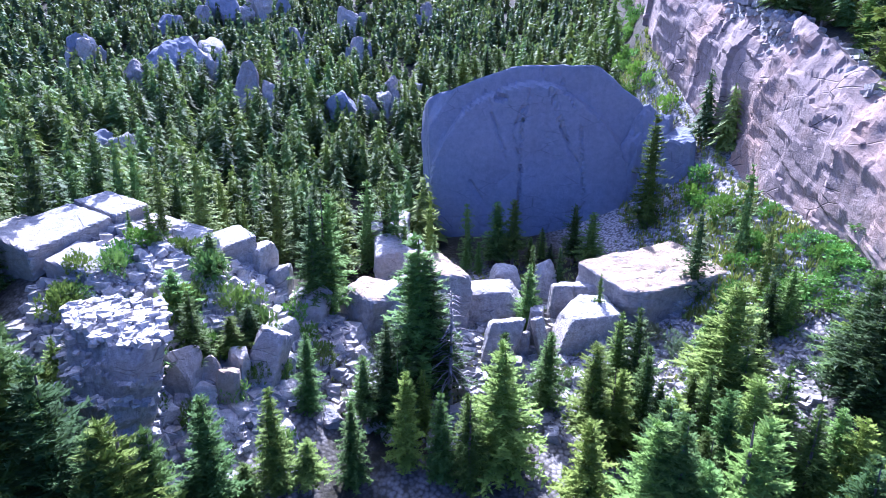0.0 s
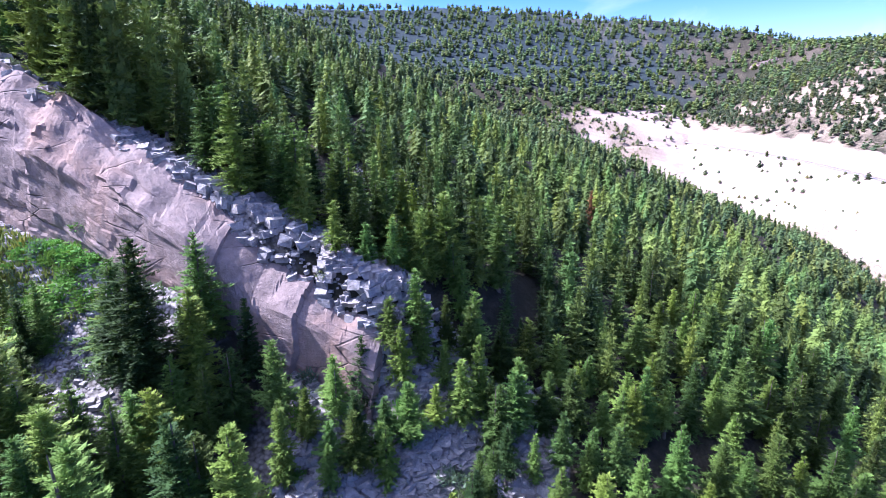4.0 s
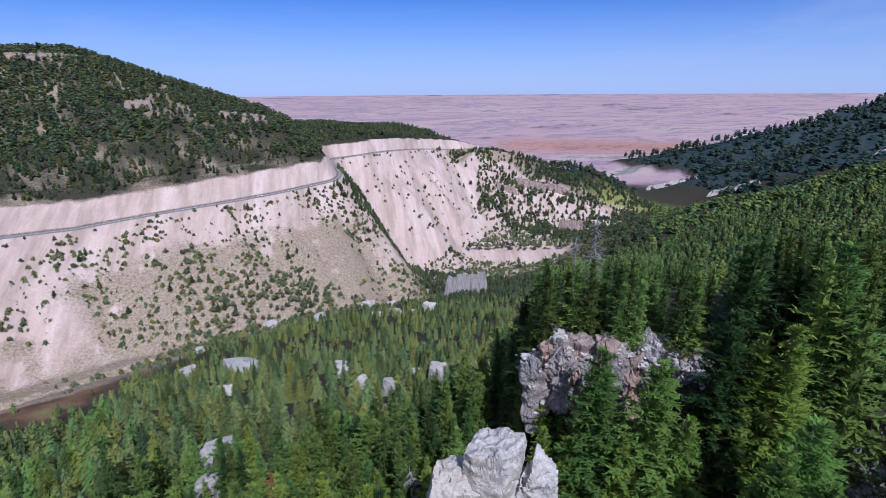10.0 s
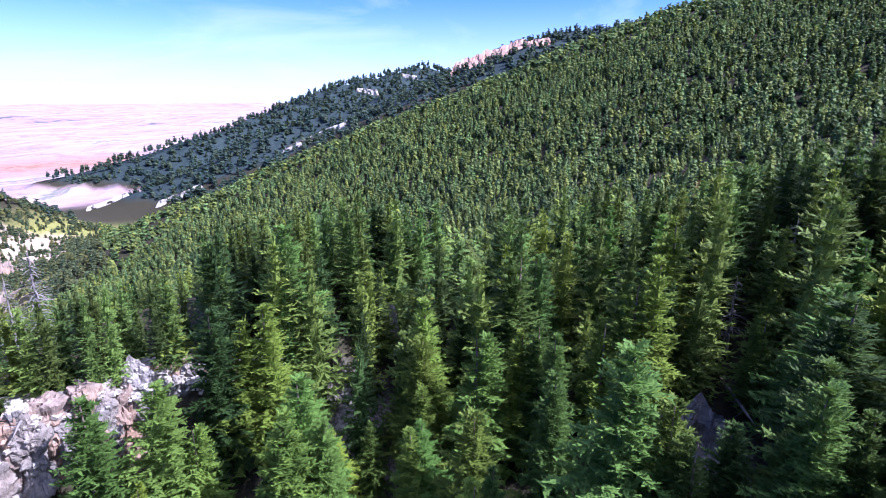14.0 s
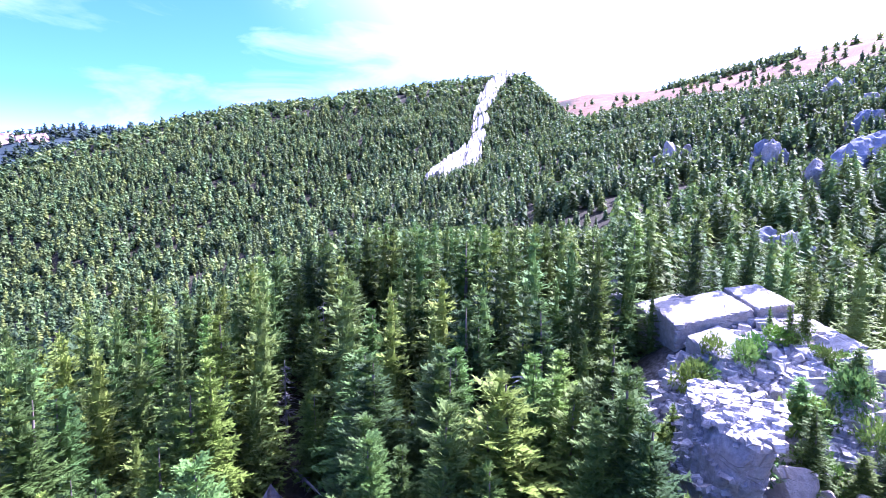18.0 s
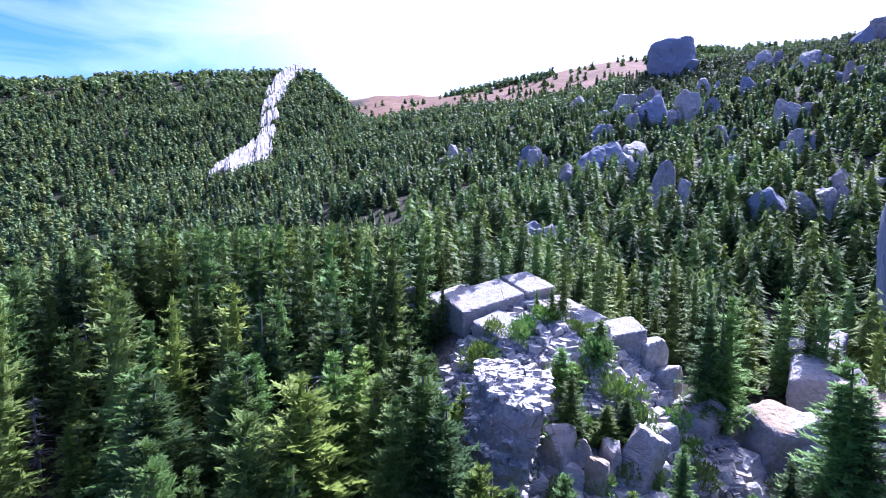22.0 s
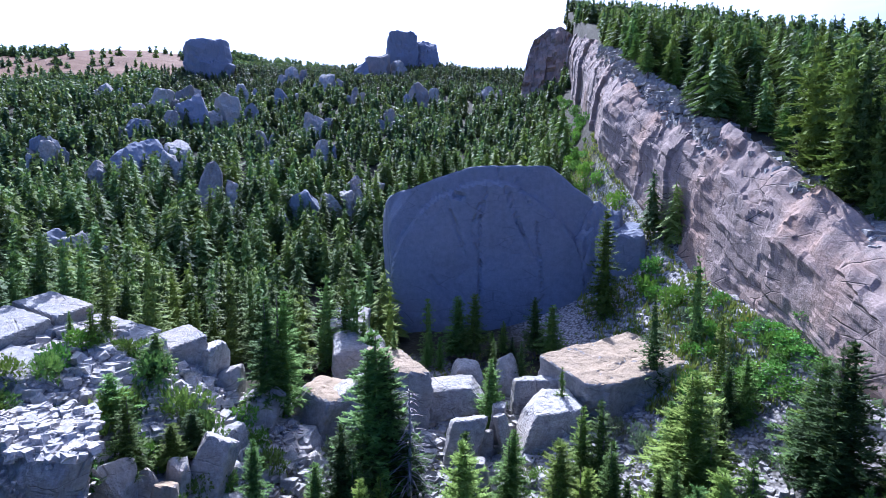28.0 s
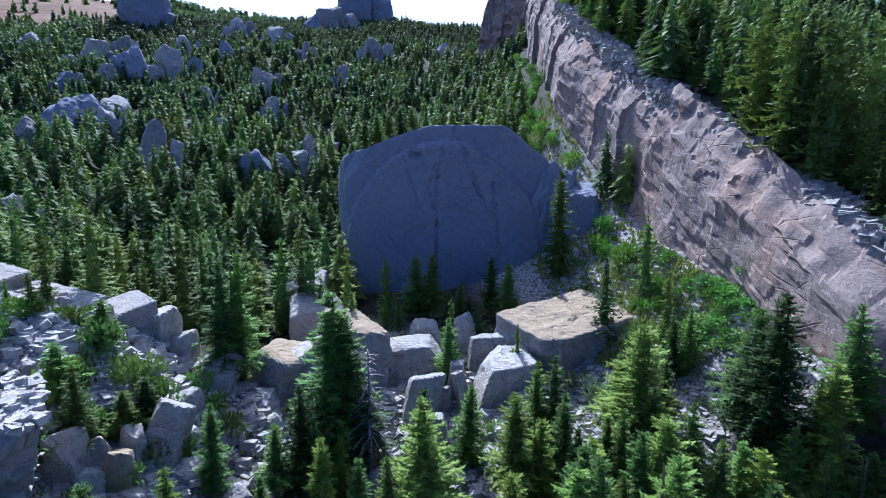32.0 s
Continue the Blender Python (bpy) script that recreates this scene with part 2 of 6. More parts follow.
def mix(nt, fac, a, b, mode='MIX'):
    n = nt.nodes.new("ShaderNodeMix")
    n.data_type, n.blend_type = 'RGBA', mode
    for sock, v in ((n.inputs[0], fac), (n.inputs[6], a), (n.inputs[7], b)):
        if isinstance(v, bpy.types.NodeSocket):
            nt.links.new(v, sock)
        else:
            sock.default_value = (*v, 1) if isinstance(v, tuple) and len(v) == 3 else v
    return n.outputs[2]


def math_of(nt, op, a, b=0.0, clamp=False):
    n = nt.nodes.new("ShaderNodeMath")
    n.operation, n.use_clamp = op, clamp
    for sock, v in zip(n.inputs, (a, b)):
        if isinstance(v, bpy.types.NodeSocket):
            nt.links.new(v, sock)
        else:
            sock.default_value = v
    return n.outputs[0]


def attr(nt, name):
    n = nt.nodes.new("ShaderNodeAttribute")
    n.attribute_name = name
    return n.outputs["Fac"]


def bump(nt, bsdf, height, strength, distance):
    n = node(nt, "ShaderNodeBump", Height=height, Strength=strength, Distance=distance)
    nt.links.new(n.outputs[0], bsdf.inputs["Normal"])


def rock_material(name, dark, light, stain, stain_amount, grain=1.0, streak=0.0, turf=0.0, crack=0.4, relief=0.7, dip=0.0):
    """Weathered limestone: mottling, lichen spots, rusty wash, fine cracks."""
    m, nt, b = material(name)
    v = coords(nt)
    big = noise_of(nt, v, 0.16 * grain, 6, 0.62)
    fine = noise_of(nt, v, 1.7 * grain, 8, 0.7)
    col = ramp(nt, fine, [(0.25, dark), (0.72, light)])
    wash = math_of(nt, 'MULTIPLY', ramp(nt, big, [(0.48, (0, 0, 0)), (0.68, (1, 1, 1))]), stain_amount)
    col = mix(nt, wash, col, stain)
    if streak:
        s = noise_of(nt, coords(nt, (0.9, 0.9, 0.06)), 1.0, 4, 0.6)
        col = mix(nt, math_of(nt, 'MULTIPLY', ramp(nt, s, [(0.52, (0, 0, 0)), (0.66, (1, 1, 1))]), streak), col, (0.10, 0.095, 0.09))
    spots = node(nt, "ShaderNodeTexVoronoi", Vector=v, Scale=3.2 * grain).outputs["Distance"]
    col = mix(nt, ramp(nt, spots, [(0.10, (0.55, 0.55, 0.55)), (0.2, (0, 0, 0))]), col, dark)
    if turf:
        nz = nt.nodes.new("ShaderNodeSeparateXYZ")
        nt.links.new(nt.nodes.new("ShaderNodeNewGeometry").outputs["Normal"], nz.inputs[0])
        flat = math_of(nt, 'ADD', nz.outputs[2], math_of(nt, 'MULTIPLY', big, 0.35))
        col = mix(nt, math_of(nt, 'MULTIPLY', ramp(nt, flat, [(0.98, (0, 0, 0)), (1.08, (1, 1, 1))]), turf), col, ramp(nt, fine, [(0.3, (0.20, 0.15, 0.09)), (0.7, (0.36, 0.28, 0.19))]))
    # joints: long cracks along the bedding and shorter ones across it
    bed = nt.nodes.new("ShaderNodeMapping")
    bed.inputs["Rotation"].default_value, bed.inputs["Scale"].default_value = (dip, 0, 0.3), (0.22, 0.22, 0.62)
    warped = mix(nt, 0.16 / grain, nt.nodes.new("ShaderNodeNewGeometry").outputs["Position"], node(nt, "ShaderNodeTexNoise", Vector=v, Scale=0.5 * grain, Detail=3.0).outputs["Color"], 'ADD')
    nt.links.new(warped, bed.inputs["Vector"])
    vor = nt.nodes.new("ShaderNodeTexVoronoi")
    vor.feature = 'DISTANCE_TO_EDGE'
    nt.links.new(bed.outputs[0], vor.inputs["Vector"])
    vor.inputs["Scale"].default_value = 1.15 * grain
    gapw = ramp(nt, vor.outputs["Distance"], [(0.0, (1, 1, 1)), (0.026, (0, 0, 0))])
    worn = ramp(nt, noise_of(nt, v, 0.33 * grain, 3, 0.5), [(0.52, (0, 0, 0)), (0.62, (1, 1, 1))])
    joint = math_of(nt, 'MULTIPLY', math_of(nt, 'MULTIPLY', gapw, worn), crack)
    col = mix(nt, joint, col, (0.035, 0.032, 0.032))
    nt.links.new(col, b.inputs["Base Color"])
    b.inputs["Roughness"].default_value = 0.92
    b.inputs["Specular IOR Level"].default_value = 0.15
    beds = noise_of(nt, coords(nt, (0.25, 0.25, 2.2)), 0.9 * grain, 5, 0.7, 0.8)
    pits = noise_of(nt, v, 5.5 * grain, 4, 0.75)
    h = math_of(nt, 'ADD', math_of(nt, 'ADD', math_of(nt, 'MULTIPLY', fine, 0.9), math_of(nt, 'MULTIPLY', beds, 0.5)), math_of(nt, 'MULTIPLY', pits, 0.35))
    h = math_of(nt, 'SUBTRACT', h, math_of(nt, 'MULTIPLY', joint, 1.2))
    bump(nt, b, h, relief, 0.4)
    return m


ROCK_GREY = rock_material("grey_limestone", (0.14, 0.136, 0.132), (0.41, 0.395, 0.375), (0.38, 0.30, 0.22), 0.4)
ROCK_PALE = rock_material("pale_limestone", (0.20, 0.19, 0.178), (0.53, 0.505, 0.47), (0.44, 0.35, 0.25), 0.4)
# grey limestone made bluish: the skylit shade is put into the base colour
ROCK_BLUE_SHADE = rock_material("smooth_limestone_in_blue_shade", (0.128, 0.140, 0.175), (0.198, 0.212, 0.252), (0.22, 0.225, 0.25), 0.25, 0.7, 0.12, crack=0.35, relief=0.4)
ROCK_CLIFF = rock_material("pink_cream_cliff_limestone", (0.150, 0.116, 0.102), (0.305, 0.243, 0.212), (0.34, 0.21, 0.135), 0.6, 0.6, 0.35, crack=0.9, relief=0.55, dip=-0.42)
ROCK_TURF = rock_material("grey_limestone_with_dry_turf", (0.17, 0.162, 0.155), (0.39, 0.365, 0.335), (0.36, 0.28, 0.20), 0.45, 1.0, 0.2, 0.9)
# darker grey limestone; on shaded rocks it puts the shade into the colour
ROCK_DARK_SHADE = rock_material("dark_shade_grey_limestone", (0.11, 0.105, 0.105), (0.30, 0.28, 0.27), (0.30, 0.22, 0.17), 0.4, 1.0, 0.3)
ROCK_RED = rock_material("red_sandstone", (0.30, 0.20, 0.16), (0.50, 0.34, 0.27), (0.42, 0.17, 0.10), 0.7, 0.05)


def leaf_material(name, a, b_, per_object=True, ragged=0.0):
    m, nt, b = material(name)
    v = coords(nt)
    tint = nt.nodes.new("ShaderNodeObjectInfo").outputs["Random"] if per_object else attr(nt, "tint")
    n = noise_of(nt, v, 0.9, 4, 0.6)
    f = math_of(nt, 'ADD', math_of(nt, 'MULTIPLY', tint, 0.72), math_of(nt, 'MULTIPLY', n, 0.35), True)
    col = ramp(nt, f, [(0.1, a), (0.85, b_)])
    # some trees yellower, some bluer than their neighbours
    kind_of = math_of(nt, 'FRACT', math_of(nt, 'MULTIPLY', tint, 17.3))
    col = mix(nt, 1.0, col, ramp(nt, kind_of, [(0.0, (0.72, 0.95, 1.0)), (0.55, (1.0, 1.0, 0.9)), (1.0, (1.22, 1.06, 0.62))]), 'MULTIPLY')
    nt.links.new(col, b.inputs["Base Color"])
    b.inputs["Roughness"].default_value = 0.75
    b.inputs["Specular IOR Level"].default_value = 0.25
    tr = node(nt, "ShaderNodeBsdfTranslucent", Color=mix(nt, 0.5, col, (0.12, 0.19, 0.04)))
    ms = nt.nodes.new("ShaderNodeMixShader")
    ms.inputs[0].default_value = 0.24
    nt.links.new(b.outputs[0], ms.inputs[1])
    nt.links.new(tr.outputs[0], ms.inputs[2])
    out = ms.outputs[0]
    if ragged:
        # gaps between the needles
        holes = ramp(nt, noise_of(nt, v, ragged, 3, 0.7), [(0.44, (0, 0, 0)), (0.47, (1, 1, 1))])
        gap = nt.nodes.new("ShaderNodeMixShader")
        nt.links.new(holes, gap.inputs[0])
        nt.links.new(nt.nodes.new("ShaderNodeBsdfTransparent").outputs[0], gap.inputs[1])
        nt.links.new(out, gap.inputs[2])
        out = gap.outputs[0]
    nt.links.new(out, nt.nodes["Material Output"].inputs[0])
    return m


NEEDLES = leaf_material("conifer_needles", (0.013, 0.029, 0.008), (0.166, 0.262, 0.046), True, 5.0)
NEEDLES_FAR = leaf_material("conifer_needles_woods", (0.014, 0.027, 0.009), (0.152, 0.222, 0.047), False, 3.6)
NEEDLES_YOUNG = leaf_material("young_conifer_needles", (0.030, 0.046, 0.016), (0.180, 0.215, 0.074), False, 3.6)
NEEDLES_HILL = leaf_material("hillside_conifer_needles", (0.022, 0.040, 0.016), (0.140, 0.188, 0.056), False)
NEEDLES_DRY = leaf_material("dry_slope_conifer_needles", (0.018, 0.027, 0.016), (0.085, 0.102, 0.046), False)
# distant needles: the blue of the haze is put into their colour
HAZE_NEEDLES = leaf_material("haze_blue_needles", (0.018, 0.034, 0.032), (0.036, 0.058, 0.050), False)
SCRUB = leaf_material("dusty_scrub_leaves", (0.050, 0.060, 0.030), (0.15, 0.16, 0.075), False)
NEEDLES_PINE = leaf_material("pine_needles", (0.026, 0.050, 0.013), (0.192, 0.292, 0.054), True, 5.0)
LEAVES_BRIGHT = leaf_material("broad_leaves", (0.08, 0.17, 0.02), (0.16, 0.33, 0.04), True, 6.0)
LEAVES_GREY = leaf_material("sage_leaves", (0.10, 0.13, 0.07), (0.20, 0.23, 0.14), True, 6.0)
NEEDLES_DEAD = leaf_material("rusty_dead_needles", (0.17, 0.065, 0.035), (0.26, 0.12, 0.06), True, 5.0)


def bark_material(name, a, b_):
    m, nt, b = material(name)
    v = coords(nt, (6, 6, 1.2), False)
    col = ramp(nt, noise_of(nt, v, 2.0, 6, 0.7), [(0.3, a), (0.7, b_)])
    nt.links.new(col, b.inputs["Base Color"])
    b.inputs["Roughness"].default_value = 0.9
    bump(nt, b, noise_of(nt, v, 4.0, 4), 0.7, 0.05)
    return m


BARK = bark_material("brown_bark", (0.06, 0.045, 0.035), (0.17, 0.14, 0.115))
BARK_DEAD = bark_material("bleached_dead_wood", (0.11, 0.10, 0.10), (0.27, 0.25, 0.245))


def ground_material():
    m, nt, b = material("mountain_ground")
    v = coords(nt)
    n1, n2, n3 = noise_of(nt, v, 0.05, 6, 0.62), noise_of(nt, v, 0.6, 7, 0.68), noise_of(nt, v, 0.012, 5, 0.6)
    duff = ramp(nt, n2, [(0.3, (0.020, 0.021, 0.013)), (0.6, (0.042, 0.038, 0.025)), (0.8, (0.085, 0.074, 0.052))])
    grass = ramp(nt, n2, [(0.3, (0.10, 0.12, 0.03)), (0.55, (0.19, 0.19, 0.06)), (0.8, (0.26, 0.22, 0.10))])
    dry = ramp(nt, n1, [(0.3, (0.105, 0.058, 0.034)), (0.6, (0.16, 0.095, 0.058)), (0.8, (0.215, 0.145, 0.095))])
    soil = ramp(nt, n2, [(0.3, (0.13, 0.105, 0.07)), (0.5, (0.24, 0.19, 0.135)), (0.75, (0.36, 0.295, 0.23))])
    gully = noise_of(nt, v, 0.09, 5, 0.6, 1.5)
    scree = mix(nt, ramp(nt, gully, [(0.4, (0, 0, 0)), (0.7, (0.8, 0.8, 0.8))]), ramp(nt, n2, [(0.25, (0.34, 0.26, 0.225)), (0.7, (0.47, 0.37, 0.325))]), (0.39, 0.295, 0.24))
    fall = nt.nodes.new("ShaderNodeMapping")
    fall.inputs["Rotation"].default_value, fall.inputs["Scale"].default_value = (0, 0, radians(150)), (0.085, 0.012, 0.012)
    nt.links.new(nt.nodes.new("ShaderNodeNewGeometry").outputs["Position"], fall.inputs["Vector"])
    streak = noise_of(nt, fall.outputs[0], 1.0, 6, 0.7)
    scree = mix(nt, ramp(nt, streak, [(0.42, (0, 0, 0)), (0.62, (0.75, 0.75, 0.75))]), scree, (0.25, 0.19, 0.15))
    broad = noise_of(nt, fall.outputs[0], 0.45, 5, 0.65)
    scree = mix(nt, ramp(nt, broad, [(0.50, (0, 0, 0)), (0.66, (0.7, 0.7, 0.7))]), scree, ramp(nt, n2, [(0.3, (0.44, 0.35, 0.31)), (0.7, (0.57, 0.46, 0.41))]))
    rubble_n = node(nt, "ShaderNodeTexVoronoi", Vector=v, Scale=2.6)
    rubble = ramp(nt, rubble_n.outputs["Distance"], [(0.1, (0.42, 0.395, 0.37)), (0.5, (0.26, 0.245, 0.23)), (0.75, (0.10, 0.095, 0.085))])
    pn = noise_of(nt, coords(nt, (0.0014, 0.0026, 0.002)), 1.0, 10, 0.68, 0.6)
    plain = ramp(nt, pn, [(0.36, (0.07, 0.09, 0.10)), (0.395, (0.27, 0.19, 0.215)), (0.48, (0.34, 0.25, 0.245)), (0.525, (0.19, 0.16, 0.19)), (0.54, (0.31, 0.215, 0.235)), (0.62, (0.35, 0.275, 0.25)), (0.65, (0.12, 0.145, 0.13)), (0.67, (0.32, 0.22, 0.24))])
    # dark blue ground of the far mountains, painted in place of haze
    haze_blue = ramp(nt, noise_of(nt, v, 0.06, 6, 0.7), [(0.35, (0.018, 0.030, 0.034)), (0.65, (0.034, 0.050, 0.052))])
    col = duff
    for name, c in (("haze_blue", haze_blue), ("dry", dry), ("soil", soil), ("grass", grass), ("scree", scree), ("rubble", rubble), ("plain", plain), ("red", ramp(nt, n1, [(0.35, (0.22, 0.10, 0.07)), (0.6, (0.36, 0.19, 0.13)), (0.75, (0.12, 0.12, 0.07))]))):
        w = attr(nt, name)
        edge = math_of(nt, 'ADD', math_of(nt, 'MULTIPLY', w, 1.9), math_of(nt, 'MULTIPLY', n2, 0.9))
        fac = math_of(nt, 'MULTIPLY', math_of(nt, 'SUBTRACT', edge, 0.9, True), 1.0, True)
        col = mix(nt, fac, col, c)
    nt.links.new(col, b.inputs["Base Color"])
    b.inputs["Roughness"].default_value = 0.95
    b.inputs["Specular IOR Level"].default_value = 0.1
    bump(nt, b, math_of(nt, 'ADD', n2, math_of(nt, 'MULTIPLY', rubble_n.outputs["Distance"], -0.4)), 0.7, 0.35)
    return m


GROUND = ground_material()


# ---- mesh helpers ----
def trimesh(name, V, T, mat, smooth=False, attrs=None):
    V, T = np.asarray(V, np.float32), np.asarray(T, np.int32)
    me = bpy.data.meshes.new(name)
    me.vertices.add(len(V))
    me.vertices.foreach_set("co", V.ravel())
    me.loops.add(T.size)
    me.loops.foreach_set("vertex_index", T.ravel())
    me.polygons.add(len(T))
    k = T.shape[1]
    me.polygons.foreach_set("loop_start", np.arange(0, T.size, k, dtype=np.int32))
    me.polygons.foreach_set("loop_total", np.full(len(T), k, np.int32))
    me.polygons.foreach_set("use_smooth", np.full(len(T), smooth, bool))
    for key, val in (attrs or {}).items():
        me.attributes.new(key, 'FLOAT', 'POINT').data.foreach_set("value", np.asarray(val, np.float32))
    me.materials.append(mat)
    me.update(calc_edges=True)
    return me


def part(name, me, parent, label="", at=None):
    ob = new(name, me)
    ob.parent = parent
    if at is not None:
        ob.matrix_basis = at
    if label:
        ob["label"] = label
    return ob


_ico = {}


def ico(level):
    if level not in _ico:
        bm = bmesh.new()
        bmesh.ops.create_icosphere(bm, subdivisions=level, radius=1.0)
        V = np.array([v.co[:] for v in bm.verts])
        T = np.array([[v.index for v in f.verts] for f in bm.faces])
        bm.free()
        _ico[level] = (V, T)
    return _ico[level]


def rock_shape(size, seed, cuts=9, power=40, level=5, rough=0.03, planes=(), low=0.62, warp=0.10, strata=0.0, wobble=0.05):
    """A faceted block: the common inside of tilted box sides and some chopped corners, with worn edges, ledges and pits."""
    rnd = np.random.default_rng(seed)
    D, T = ico(level)
    N, dist = [], []
    for ax in range(3):
        for s in (-1, 1):
            n = rnd.normal(0, warp, 3)
            n[ax] += s
            N.append(n / np.linalg.norm(n))
            dist.append(rnd.uniform(0.82, 1.0))
    for _ in range(cuts):
        n = rnd.normal(0, 1, 3)
        N.append(n / np.linalg.norm(n))
        dist.append(rnd.uniform(low + 0.22, low + 0.62))
    for *n, d in planes:
        n = np.array(n, float)
        N.append(n / np.linalg.norm(n))
        dist.append(d)
    N, dist = np.array(N), np.array(dist)
    wob = 1 + wobble * fbm(D[:, 0] * 3, D[:, 1] * 3, D[:, 2] * 3, seed + 3, 3)
    g = np.maximum(D @ N.T, 0) / dist
    r = (g ** power).sum(1) ** (-1.0 / power) * wob
    P = D * r[:, None] * np.array(size)[None] * 0.5
    s = float(np.prod(size)) ** (1 / 3)
    k = rough * s
    f1 = fbm(P[:, 0] / s * 5, P[:, 1] / s * 5, P[:, 2] / s * 5, seed, 4)
    ridged = 0.5 - np.abs(fbm(P[:, 0] / s * 3.1, P[:, 1] / s * 3.1, P[:, 2] / s * 3.1, seed + 11, 4))
    disp = f1 * k * 0.8 - np.maximum(ridged - 0.32, 0) * 3.2 * k
    if strata:
        bed = np.floor(P[:, 2] / strata + f1 * 0.6)
        disp = disp + hashed(bed, bed * 0, bed * 0, seed) * strata * 0.22 + (np.mod(P[:, 2] / strata + f1 * 0.6, 1) - 0.5) * strata * 0.16
    P = P + D * disp[:, None]
    return P, T


# ---- ground sheet ----
def cover(x, y):
    q, p = valley_coords(x, y)
    r = np.hypot(x, y)
    s = q - road_q(p)
    n = fbm(x / 45, y / 45, seed=21)
    n2 = fbm(x / 14, y / 14, seed=25)
    below = sstep(-4, 3, -s) * sstep(0, 26, q - 372 + 220 * sstep(-150, -420, p)) * sstep(-860, -800, p) * sstep(900, 780, p)
    shrub = sstep(0.0, 0.5, n + 0.25) * sstep(-40, -85, s)
    scree = np.where(p < 330, below * (1 - 0.75 * shrub), below) * (1 - 0.42 * sstep(-170, -400, p + 60 * n))
    scree = scree * (1 - 0.75 * sstep(-30, 60, p + 40 * n) * sstep(310, 270, p) * sstep(-22, -50, s + 14 * n2) * sstep(-0.5, 0.1, n2 + 0.35))
    spur = np.maximum(sstep(-25, 25, p - 655 + 0.55 * s + 22 * n2), sstep(880, 900, p))
    scree = scree * (1 - 0.9 * spur)
    cutbank = sstep(4, 8, s) * sstep(34, 24, s + 3 * n2) * (p > -830) * (p < 850)
    scree = np.maximum(scree, cutbank)
    soil = (q > 330) * sstep(-170, -150, s) * sstep(12, 0, s) * 0.75 * (p > -820)
    soil = np.maximum(soil * sstep(980, 760, p), (s > 20) * np.clip(0.34 + 0.30 * sstep(60, -600, p) + 0.25 * n + 0.3 * n2, 0.1, 0.85) * sstep(420, 200, p))
    soil = soil * (1 - 0.6 * (r > 930) * (p < -700))
    meadow = sstep(66, 48, np.abs(q - 342 + 0.03 * p + 6 * n2)) * sstep(-330, -220, p) * sstep(120, 20, p)
    green = 1.3 * np.exp(-((p - 810) / 120.0) ** 2) * np.exp(-((q - 420) / 95.0) ** 2)
    be = bearing_of(x, y)
    brown = sstep(305, 308, be + 2 * n2) * sstep(341, 336, be + 2 * n2) * sstep(410, 450, r - 6 * np.maximum(330 - be, 0) + 25 * n2)
    xc = cliff_x(y)
    talus = sstep(34, 18, xc - x) * (x < xc + 1) * sstep(30, 40, y) * sstep(150, 95, y)
    talus = np.maximum(talus, np.maximum(sstep(11, 6, np.hypot(x - 34, (y - 20) * 0.9)), sstep(4.5, 2.5, np.abs(x - 40 + 0.42 * (y - 15)) ) * sstep(22, 18, np.abs(y - 14) * 2)) * (x < xc + 6))
    gully = sstep(24, 15, np.hypot((x - 2) * 1.0, (y - 57) * 0.8)) * 0.8
    rim = np.exp(-((x + 26) / 14.0) ** 2 - ((y - 40) / 18.0) ** 2)
    rubble = np.maximum.reduce([talus * (0.75 + 0.5 * n2), gully * (0.8 + 0.5 * n2), rim, 0.8 * np.exp(-((x + 46) / 8.0) ** 2 - ((y + 29) / 7.0) ** 2), 0.8 * np.exp(-((x + 42) / 7.0) ** 2 - ((y - 4) / 7.0) ** 2)])
    sward = np.exp(-((x - xc + 9) / 8.0) ** 2) * np.maximum(np.exp(-((y - 60) / 8.0) ** 2), np.exp(-((y - 95) / 30.0) ** 2))
    brow = sstep(-2, 0, x - xc) * sstep(10, 5, x - xc) * sstep(16, 22, y) * sstep(190, 120, y)
    rubble = np.maximum(rubble, brow * (0.75 + 0.5 * n2))
    rubble = np.maximum(rubble, (be > 52) * (be < 86) * sstep(34, 38, r) * sstep(54, 48, r) * sstep(-0.35, 0.25, n2 + 0.2) * 0.9)
    # where the far slopes get the painted haze colour
    haze_blue = np.maximum(sstep(6, 30, ground_z(x, y, False) - plain_z(r)) * (r > 1085) * (be > 200) * (be < 274), 0.7 * sstep(900, 1000, r) * (be > 44) * sstep(104, 86, be + 5 * n))
    red = 0.62 * np.exp(-((r - 1900) / 260.0) ** 2) * sstep(194, 200, be) * sstep(224, 216, be)
    return {"red": red, "haze_blue": haze_blue * 1.0, "scree": scree, "soil": np.clip(soil, 0, 1), "grass": np.clip(np.maximum.reduce([meadow * (0.12 + 0.4 * n2), green, sward * 1.1]), 0, 1),
            "dry": np.clip(np.maximum.reduce([brown, 0.55 * talus * sstep(-0.2, 0.6, n2), meadow * (0.45 + 0.4 * sstep(-0.3, 0.3, n2))]), 0, 1), "rubble": np.clip(rubble, 0, 1),
            "plain": sstep(14, 4, ground_z(x, y, False) - plain_z(r)) * sstep(1100, 1350, r)}


NB, NR = 560, 205
radii = np.concatenate([[0.0], np.geomspace(2.5, 4950, NR)])
B, RR = np.meshgrid(np.linspace(0, 360, NB, endpoint=False), radii[1:], indexing="ij")
gx, gy = polar(B.ravel(), RR.ravel())
gz = ground_z(gx, gy)
gz = gz - 9.0 * bank_zone(*valley_coords(gx, gy))
V = np.vstack([np.stack([gx, gy, gz], 1), [[0, 0, float(ground_z(0.0, 0.0))]]])
